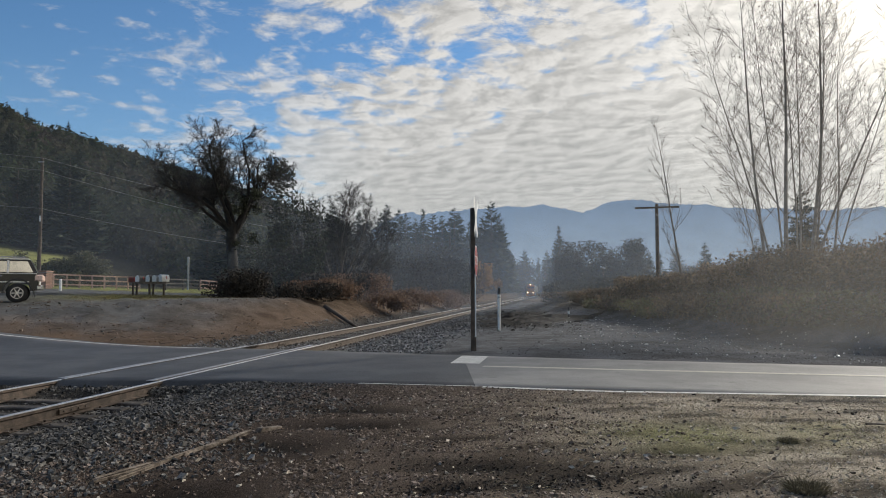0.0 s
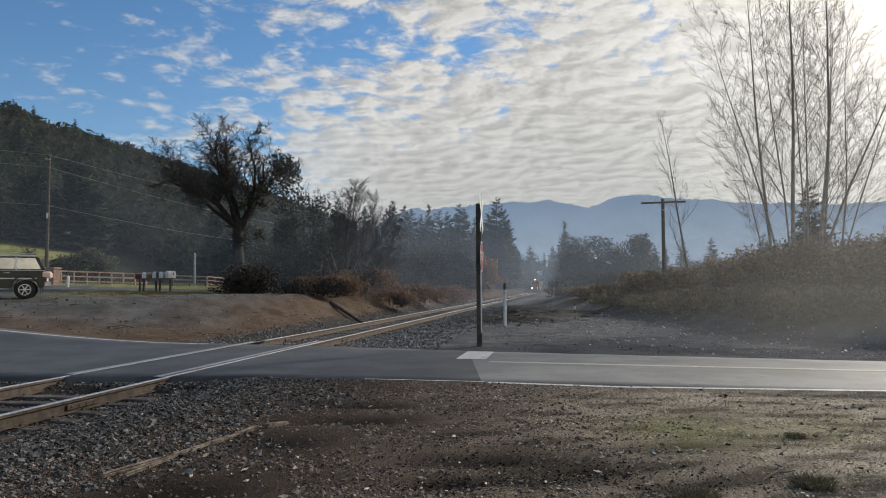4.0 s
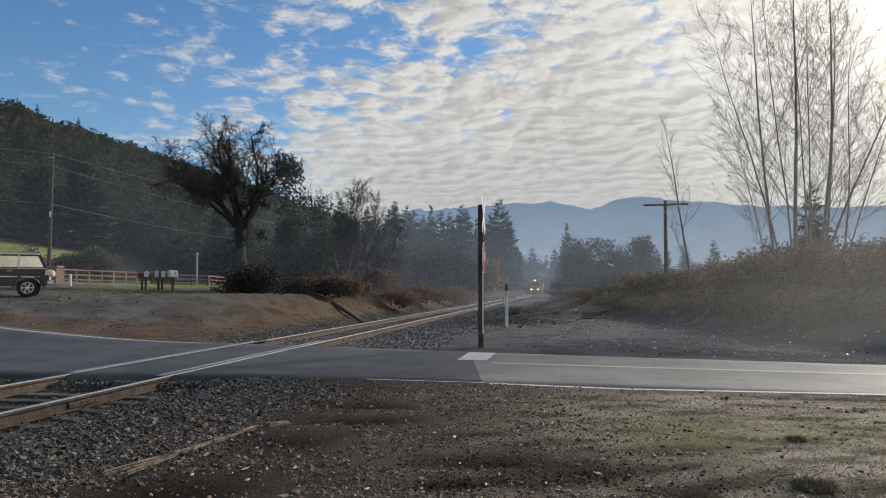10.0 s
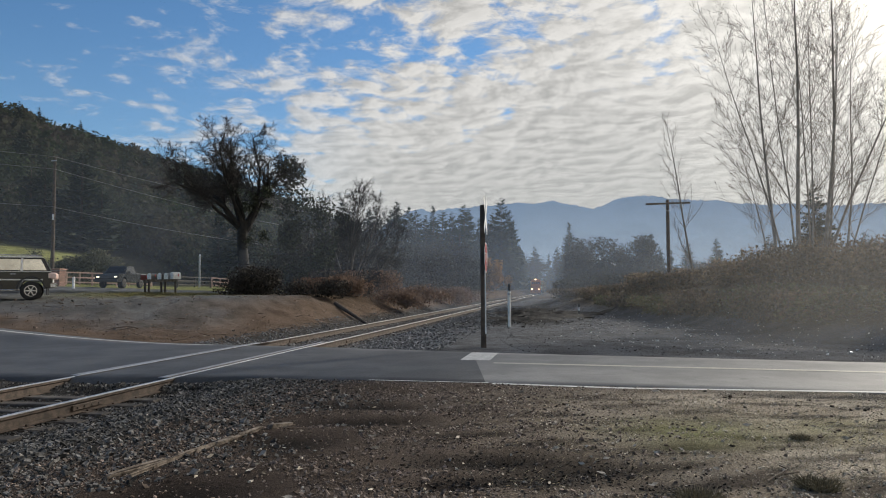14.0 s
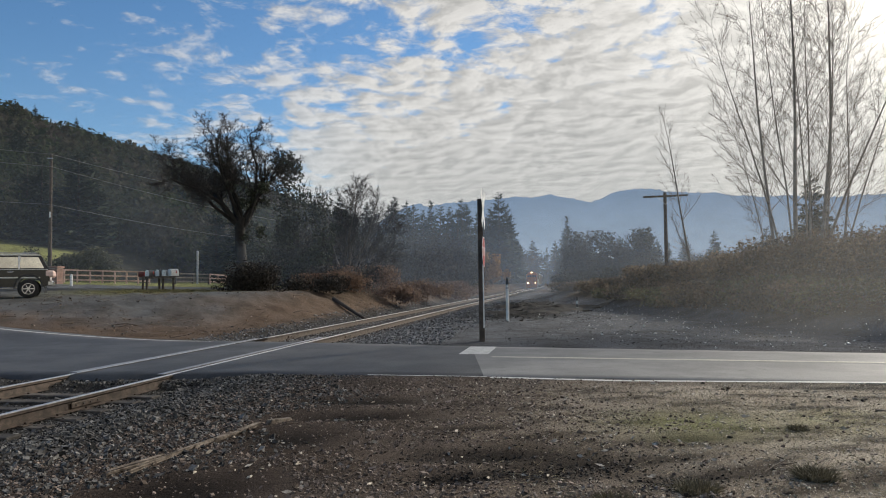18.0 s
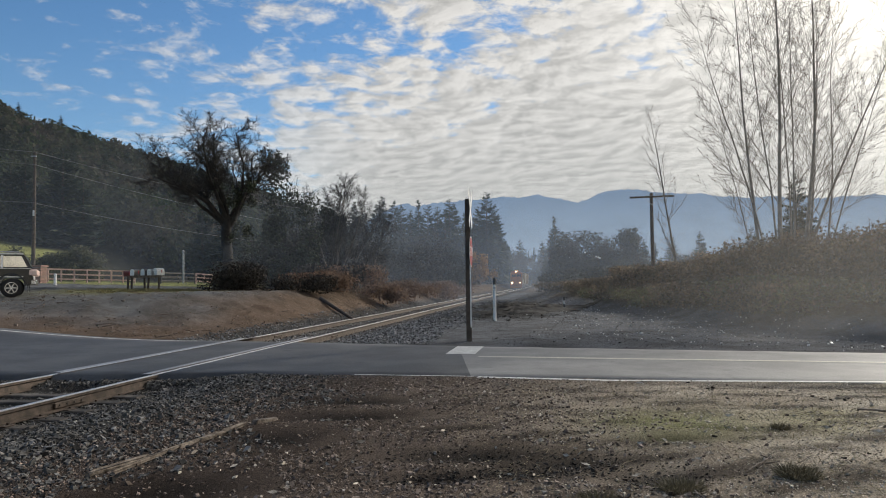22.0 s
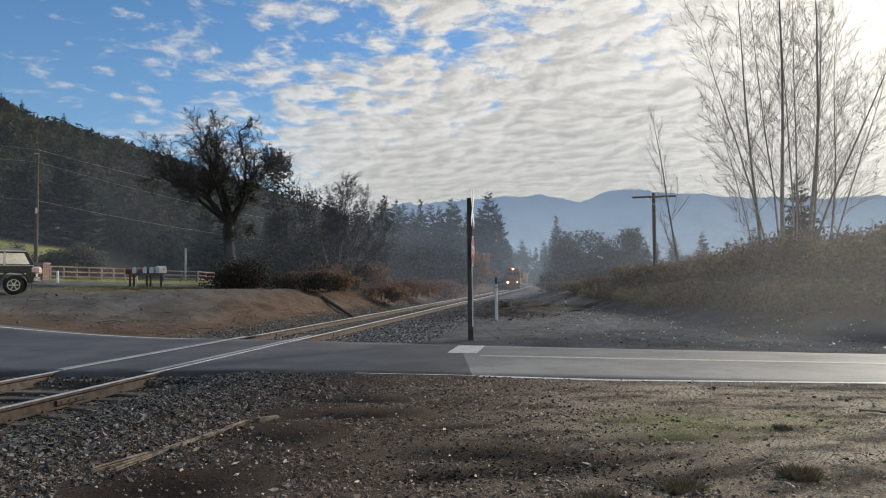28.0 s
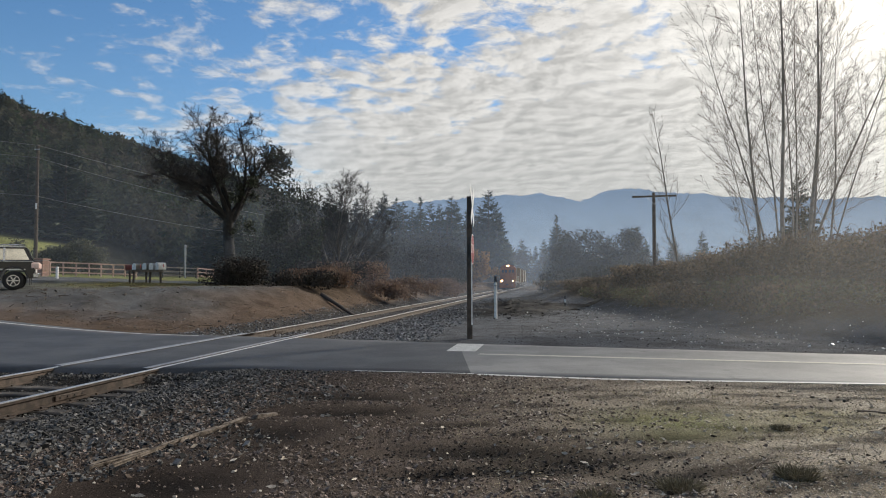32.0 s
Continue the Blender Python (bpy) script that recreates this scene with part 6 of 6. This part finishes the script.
        for px in (-0.98, -0.08):
            part("pillar", box(bm_new(), (px, s * 0.785, 1.385), (0.07, 0.03, 0.50), 0.006, pose(0, 0, 0, 13 * s, 0, 0)), M_CARROOF, root, "silver window pillar")
        for wx in (-1.30, 1.38):
            b = bm_new()
            outer, inner = arch(wx, 0.50, 0.44, 13), arch(wx, 0.44, 0.44, 13)
            prism(b, outer + inner[::-1], s * 0.85, s * 0.895)
            part("wheel_flare", b, M_PLASTIC, root, "black wheel-arch flare")
        part("headlamp", box(bm_new(), (2.27, s * 0.62, 0.80), (0.06, 0.34, 0.18), 0.02), M_GLASS, root)
    part("rear_bumper", box(bm_new(), (-2.04, 0, 0.58), (0.22, 1.74, 0.20), 0.04), M_CHROME, root, "chrome step bumper")
    part("front_bumper", box(bm_new(), (2.34, 0, 0.56), (0.16, 1.74, 0.22), 0.04), M_CHROME, root)
    part("rear_glass", prism(bm_new(), [(-1.95, 1.17), (-1.745, 1.60), (-1.755, 1.61), (-1.965, 1.18)], -0.66, 0.66), M_GLASS, root)
    # silver panel on the dark body, painted as if sunlit
    part("tailgate", box(bm_new(), (-2.03, 0, 0.86), (0.02, 1.40, 0.40), 0.004), M_CARROOF, root, "silver tailgate panel imitating sunlight on the rear")
    for x in (-1.30, 1.38):
        for s in (-1, 1):
            wheel(root, x, s * 0.84, 0.37, 0.25)
    return root


def pickup():
    root = thing("pickup_truck", pose(0, 0, 0), "grey-green pickup truck with its headlamps on", "pickup truck")
    lower = [(-2.12, 0.55), (-1.66, 0.48)] + arch(-1.24, 0.42, 0.44)[1:-1] + [(-0.80, 0.44), (1.14, 0.44)] + arch(1.58, 0.42, 0.44)[1:-1] + [(2.02, 0.46), (2.52, 0.46), (2.60, 0.75), (2.50, 1.02), (1.30, 1.12), (-2.15, 1.08)]
    part("body", prism(bm_new(), lower, -0.90, 0.90, 0.03), M_PICKUP, root)
    b = bm_new()
    c = [(-0.45, 1.10), (1.35, 1.10), (0.75, 1.70), (-0.28, 1.70)]
    bt = [b.verts.new((x, s * 0.86, z)) for s in (-1, 1) for x, z in c[:2]]
    tp = [b.verts.new((x, s * 0.70, z)) for s in (-1, 1) for x, z in c[2:]]
    b.faces.new((bt[0], bt[1], tp[0], tp[1])), b.faces.new((bt[2], bt[3], tp[2], tp[3])), b.faces.new((bt[1], bt[3], tp[2], tp[0]))
    b.faces.new((bt[0], bt[2], tp[3], tp[1])), b.faces.new((tp[0], tp[2], tp[3], tp[1]))
    part("cab", b, M_PICKUP, root)
    for s in (-1, 1):
        b = bm_new()
        pts = [(-0.30, 1.17), (1.12, 1.17), (0.68, 1.62), (-0.18, 1.62)]
        k = [b.verts.new((x, s * (0.872 - (z - 1.10) * 0.266), z)) for x, z in pts]
        k2 = [b.verts.new((x, s * (0.864 - (z - 1.10) * 0.266), z)) for x, z in pts]
        b.faces.new(k), b.faces.new(k2[::-1])
        for i in range(4):
            b.faces.new((k[i], k[(i + 1) % 4], k2[(i + 1) % 4], k2[i]))
        part("side_window", b, M_DARKGLASS, root)
        part("headlamp", box(bm_new(), (2.56, s * 0.68, 0.84), (0.08, 0.22, 0.12), 0.02), M_LAMP, root, "lit headlamp")
        part("bed_rail", box(bm_new(), (-1.30, s * 0.86, 1.12), (1.7, 0.08, 0.05), 0.01), M_STEEL, root, "pale bed rail")
        part("mirror", box(bm_new(), (1.0, s * 1.0, 1.2), (0.1, 0.2, 0.15), 0.02), M_BLACK, root)
    part("windscreen", prism(bm_new(), [(1.30, 1.17), (0.83, 1.64), (0.845, 1.65), (1.315, 1.18)], -0.70, 0.70), M_DARKGLASS, root)
    part("bumper", box(bm_new(), (2.62, 0, 0.55), (0.14, 1.8, 0.2), 0.03), M_PLASTIC, root)
    part("grille", box(bm_new(), (2.58, 0, 0.84), (0.05, 1.0, 0.2), 0.01), M_BLACK, root)
    for x in (-1.24, 1.58):
        for s in (-1, 1):
            wheel(root, x, s * 0.90, 0.36, 0.24, M_LOCOGREY)
    return root


# ---------------------------------------------------------------- train


def bogie(parent, y):
    t = part("truck", box(bm_new(), (0, 0, 0.62), (2.2, 3.2, 0.35), 0.05), M_LOCOGREY, parent, "dark wheel truck", m=pose(0, y, 0))
    for dy in (-1.1, 1.1):
        for s in (-1, 1):
            part("wheel", rod(bm_new(), (s * 0.68, dy, 0.48), (s * 0.82, dy, 0.48), 0.47, 0.47, 20), M_LOCOGREY, t)


def locomotive():
    root = thing("locomotive", pose(0, 0, 0), "orange diesel locomotive with lit headlamps coming down the line", "locomotive")
    part("frame", box(bm_new(), (0, 8.6, 1.25), (3.0, 17.2, 0.35), 0.03), M_LOCOGREY, root, "dark underframe and walkway")
    part("pilot", prism(bm_new(), [(-1.45, 0.25), (1.45, 0.25), (1.5, 1.42), (-1.5, 1.42)], -0.12, 0.1, 0.02), M_ORANGE, root, "orange pilot plate")
    part("nose", box(bm_new(), (0, 1.15, 2.1), (1.9, 1.7, 1.4), 0.15, segments=2), M_ORANGE, root, "low orange nose")
    part("cab", prism(bm_new(), [(-1.5, 1.42), (1.5, 1.42), (1.5, 3.9), (1.15, 4.35), (0.5, 4.58), (-0.5, 4.58), (-1.15, 4.35), (-1.5, 3.9)], 2.0, 4.4, 0.03), M_ORANGE, root, "orange cab")
    part("hood", prism(bm_new(), [(-0.95, 1.42), (0.95, 1.42), (0.95, 3.95), (0.7, 4.2), (-0.7, 4.2), (-0.95, 3.95)], 4.4, 16.6, 0.03), M_CREAM, root, "cream engine hood")
    for x in (-0.95, -0.36, 0.36, 0.95):
        part("cab_window", box(bm_new(), (x, 1.985, 3.35), (0.46, 0.05, 0.55), 0.02), M_BLACK, root, "dark cab window")
    for s in (-1, 1):
        part("side_window", box(bm_new(), (s * 1.505, 3.1, 3.25), (0.04, 1.3, 0.6), 0.02), M_BLACK, root)
        h = part("ditch_lamp", rod(bm_new(), (s * 1.0, -0.2, 1.52), (s * 1.0, -0.02, 1.52), 0.25, 0.22, 14), M_LOCOGREY, root, "lit ditch lamp")
        part("lens", rod(bm_new(), (s * 1.0, -0.225, 1.52), (s * 1.0, -0.205, 1.52), 0.24 if s < 0 else 0.15, 0.24 if s < 0 else 0.15, 14), M_LOCOLAMP, h, "warm glowing lens")
        for i in range(9):
            part("stanchion", rod(bm_new(), (s * 1.46, 5.0 + 1.4 * i, 1.42), (s * 1.46, 5.0 + 1.4 * i, 2.45), 0.025, 0.025, 6), M_CREAM, root)
        part("handrail", rod(bm_new(), (s * 1.46, 4.6, 2.45), (s * 1.46, 16.6, 2.45), 0.025, 0.025, 6), M_CREAM, root)
        part("grab_iron", rod(bm_new(), (s * 1.42, -0.05, 1.42), (s * 1.42, -0.05, 2.5), 0.03, 0.03, 6), M_CREAM, root, "pale corner handrail")
        part("corner_post", box(bm_new(), (s * 1.515, 2.06, 2.75), (0.03, 0.16, 2.4)), M_CREAM, root, "cream cab corner stripe")
    hl = part("headlamp", box(bm_new(), (0, 1.94, 4.36), (0.62, 0.16, 0.34), 0.04), M_LOCOGREY, root, "twin headlamp over the cab windows")
    for s in (-1, 1):
        part("lens", rod(bm_new(), (s * 0.12, 1.84, 4.36), (s * 0.12, 1.86, 4.36), 0.16, 0.16, 14), M_LOCOLAMP, hl, "warm glowing lens")
    part("coupler", box(bm_new(), (0, -0.35, 0.85), (0.3, 0.6, 0.3), 0.05), M_LOCOGREY, root)
    part("fuel_tank", box(bm_new(), (0, 8.6, 0.75), (2.6, 4.0, 0.65), 0.12), M_LOCOGREY, root)
    part("exhaust", box(bm_new(), (0, 9.5, 4.3), (0.5, 0.8, 0.3), 0.03), M_LOCOGREY, root)
    for y in (3.2, 14.0):
        bogie(root, y)
    return root


def boxcar():
    root = thing("boxcar", pose(0, 0, 0), "brown ribbed freight boxcar behind the locomotive", "freight car", "freight cars of the train")
    part("body", box(bm_new(), (0, 7.8, 2.75), (2.9, 15.2, 3.1), 0.05), M_BOXCAR, root)
    part("roof", prism(bm_new(), [(-1.5, 4.3), (1.5, 4.3), (0, 4.55)], 0.15, 15.45), M_STEEL, root)
    part("underframe", box(bm_new(), (0, 7.8, 1.05), (2.6, 15.4, 0.3), 0.03), M_LOCOGREY, root)
    for s in (-1, 1):
        for i in range(11):
            part("rib", box(bm_new(), (s * 1.47, 0.5 + 1.45 * i, 2.75), (0.06, 0.12, 3.0)), M_BOXCAR, root)
        part("door", box(bm_new(), (s * 1.5, 7.8, 2.7), (0.06, 2.6, 2.8), 0.01), M_CREAM, root, "pale sliding door")
    for y in (2.4, 13.2):
        bogie(root, y)
    return root


# ---------------------------------------------------------------- small things


def old_boards():
    rng = random.Random(6)
    root = thing("broken_board", pose(0, 0, 0), "splintered weathered board lying along the ballast edge", "board")
    runs = (((-2.66, 5.55), (-2.42, 6.15), 0.030), ((-2.50, 5.60), (-2.27, 6.45), 0.018), ((-2.38, 6.22), (-2.20, 6.72), 0.026), ((-2.27, 6.45), (-2.10, 7.02), 0.022), ((-2.17, 6.70), (-2.03, 7.12), 0.020), ((-2.06, 7.10), (-1.95, 7.50), 0.034))
    runs = [(p, q, 0.62 * half) for p, q, half in runs]
    for i, (p, q, half) in enumerate(runs):
        a, c = Vector((*p, gz(*p) + 0.022)), Vector((*q, gz(*q) + 0.028))
        d = c - a
        rot = Euler((radians(rng.uniform(-20, 20)), -math.atan2(d.z, math.hypot(d.x, d.y)), math.atan2(d.y, d.x))).to_matrix().to_4x4()
        b = bm_new()
        L = d.length * 1.05
        prism(b, [(-L / 2, -0.02), (L / 2 - 0.12, -0.02), (L / 2, 0.0), (L / 2 - 0.05, 0.012), (-L / 2 + 0.09, 0.016)], -half, half, 0.004)
        for v in b.verts:
            v.co += Vector((rng.uniform(-0.04, 0.04), rng.uniform(-0.007, 0.007), rng.uniform(-0.006, 0.006)))
        bmesh.ops.transform(b, matrix=Matrix.Translation((a + c) / 2) @ rot, verts=b.verts)
        part("splinter", b, M_OLDWOOD, root)
    root = thing("wood_scrap", pose(-1.80, 7.72, gz(-1.8, 7.72) + 0.025, 0, 3, 62), "short weathered piece of wood on the gravel", "board")
    part("piece", prism(bm_new(), [(-0.17, -0.02), (0.16, -0.02), (0.19, 0.01), (-0.14, 0.025)], -0.04, 0.04, 0.004), M_OLDWOOD, root)
    # log sticking out of the bank
    root = thing("fallen_log", pose(0, 0, 0), "dark fallen log lying down the bank", "log")
    a, c = Vector((-5.6, 36.0, gz(-5.6, 36.0) + 0.08)), Vector((-3.7, 33.4, gz(-3.7, 33.4) + 0.05))
    part("trunk", rod(bm_new(), a, c, 0.11, 0.07, 12), M_POST, root)


def grass_tuft(at, r, n, h, seed, mat, label):
    rng = np.random.default_rng(seed)
    a = rng.uniform(0, 6.283, n)
    q = r * np.sqrt(rng.random(n))
    p = np.stack([q * np.cos(a), q * np.sin(a), np.zeros(n)], axis=1)
    d = np.stack([np.cos(a) * q / r * 0.8, np.sin(a) * q / r * 0.8, np.ones(n)], axis=1) + rng.normal(0, 0.28, (n, 3))
    d /= np.linalg.norm(d, axis=1, keepdims=True)
    ln = h * rng.uniform(0.4, 1.2, (n, 1))
    m_ = p + d * ln * 0.6
    e = m_ + (d + np.array([0, 0, -0.55]) + rng.normal(0, 0.15, (n, 3))) * ln * 0.45
    s = np.cross(d, rng.normal(0, 1, (n, 3)))
    s = s / np.linalg.norm(s, axis=1, keepdims=True) * 0.0028
    v = np.concatenate([np.stack([p - s, p + s, m_ + s * 0.7, m_ - s * 0.7], axis=1), np.stack([m_ - s * 0.7, m_ + s * 0.7, e + s * 0.2, e - s * 0.2], axis=1)]).reshape(-1, 3)
    f = np.arange(len(v)).reshape(-1, 4)
    root = thing("grass_tuft", pose(at[0], at[1], gz(*at) - 0.01), label, "grass")
    tagged(part("grass", mesh_of("grass", v, f, mat), mat, root), kind="stuff")


def small_growth():
    for i, (x, y, r, n, h) in enumerate(((2.70, 5.22, 0.13, 1000, 0.105), (3.42, 6.92, 0.07, 420, 0.075), (1.72, 4.90, 0.13, 800, 0.095), (1.1, 4.70, 0.12, 400, 0.08))):
        grass_tuft((x, y), r, n, h, 300 + i, M_TUFT, "dark withered tuft of grass in the gravel")
    rng = np.random.default_rng(9)
    # thin grass in the open ground
    n = 5200
    x, y = rng.uniform(1.2, 9.0, n), rng.uniform(4.2, 9.6, n)
    k = (bumps(x, y, 4.0, 11) + rng.normal(0, 0.25, n) > 0.15) & (x < y * 0.72) & (y < line_y(NEAR_EDGE, x) - 0.3)
    x, y = x[k], y[k]
    p = np.stack([x, y, ground_z(x, y)], axis=1)
    e = p + np.stack([rng.normal(0, 0.02, len(x)), rng.normal(0, 0.02, len(x)), rng.uniform(0.012, 0.045, len(x))], axis=1)
    r = np.full((len(x), 1), 0.0022)
    v, f = tubes(np.concatenate([p, e, r, r * 0.3], axis=1), 3)
    tagged(new("sparse_grass", mesh_of("sparse_grass", v, f, M_GRASS)), "sparse short grass coming through the gravel", "grass", kind="stuff")
    # grass by the letter boxes
    n = 9000
    x, y = rng.normal(-14.6, 1.7, n), rng.normal(38.5, 2.6, n)
    p = np.stack([x, y, ground_z(x, y)], axis=1)
    e = p + np.stack([rng.normal(0, 0.05, n), rng.normal(0, 0.05, n), rng.uniform(0.02, 0.08, n)], axis=1)
    r = np.full((n, 1), 0.012)
    v, f = tubes(np.concatenate([p, e, r, r * 0.3], axis=1), 3)
    tagged(new("verge_grass", mesh_of("verge_grass", v, f, M_GRASS)), "yellow-green grass round the mailbox stand", "grass", kind="stuff")
    # dry twigs
    for i, (pts) in enumerate((((2.42, 5.42), (2.60, 5.60), (2.72, 5.72), (2.70, 5.82)), ((2.62, 5.58), (2.75, 5.60)), ((2.9, 5.55), (3.02, 5.66)))):
        root = thing("dry_twig", pose(0, 0, 0), "thin bleached twig lying on the dirt", "twig")
        segs = [(*a, gz(*a) + 0.02, *b, gz(*b) + 0.025, 0.006, 0.005) for a, b in zip(pts, pts[1:])]
        v, f = tubes(segs, 5)
        part("stem", mesh_of("stem", v, f, M_OLDWOOD), M_OLDWOOD, root)
    root = thing("dry_stick", pose(0, 0, 0), "short broken stick lying on the open ground", "stick")
    v, f = tubes([(*a, gz(*a) + 0.03, *b, gz(*b) + 0.035, 0.012, 0.010) for a, b in zip(((4.62, 7.66), (4.80, 7.58), (5.02, 7.40)), ((4.80, 7.58), (5.02, 7.40), (5.4, 7.28)))], 7)
    part("stem", mesh_of("stem", v, f, M_OLDWOOD), M_OLDWOOD, root)
    bl = [(x, rng.uniform(-0.7, 0.7), rng.uniform(0.3, 2.5 + 0.5 * math.sin(1.3 * x)), 0.8, 0.8, 0.8) for x in np.linspace(-4.6, 3.6, 36)]
    clump("hedge", (-35.4, 68.3), bl, 14000, 0.12, M_HEDGE, 401, "dense olive-brown hedge behind the fence", "hedge", 260, M_TWIG)


crossing_sign()
marker_post()
telegraph_pole()
line_pole()
utility_pole()
fences()
brick_pillar()
letter_boxes()
suv()
old_boards()
small_growth()
truck = pickup()
loco = locomotive()
cars = [boxcar()]
cars.append(copy_thing(cars[0], pose(0, 0, 0)))
cars.append(copy_thing(cars[0], pose(0, 0, 0)))


def motions():
    def on_track(y):
        return pose(float(track_x(y)), y, 0.006, 0, 0, TRACK_TURN)
    run = [(t, 262.0 - 3.6 * t - 0.0155 * t * t) for t in range(0, 33, 2)]
    walk(loco, [(t, on_track(y)) for t, y in run])
    for i, c in enumerate(cars):
        walk(c, [(t, on_track(y + 17.6 + 16.2 * i)) for t, y in run])
    # the pickup comes down the side road and passes behind the parked car
    way = ((0.0, -16.0, 104.0), (11.5, -16.2, 102.0), (12.4, -18.6, 85.0), (13.0, -20.3, 74.0), (13.2, -21.2, 70.5), (13.4, -22.1, 67.3), (13.6, -23.2, 64.0), (13.8, -24.3, 60.0), (14.0, -25.6, 56.0),
           (14.2, -26.5, 52.0), (14.4, -28.1, 48.5), (14.8, -31.6, 42.4), (15.3, -37.5, 37.0), (16.5, -55.0, 30.0), (18.0, -72.0, 31.0), (32.0, -74.0, 31.4))
    rows = []
    for i, (t, x, y) in enumerate(way):
        a, b = way[max(i - 1, 0)], way[min(i + 1, len(way) - 1)]
        turn = math.degrees(math.atan2(b[2] - a[2], b[1] - a[1])) + 14.0
        rows.append((t, pose(x, y, float(lay(x, y)) + 0.02, 0, 0, turn)))
    walk(truck, rows)


motions()
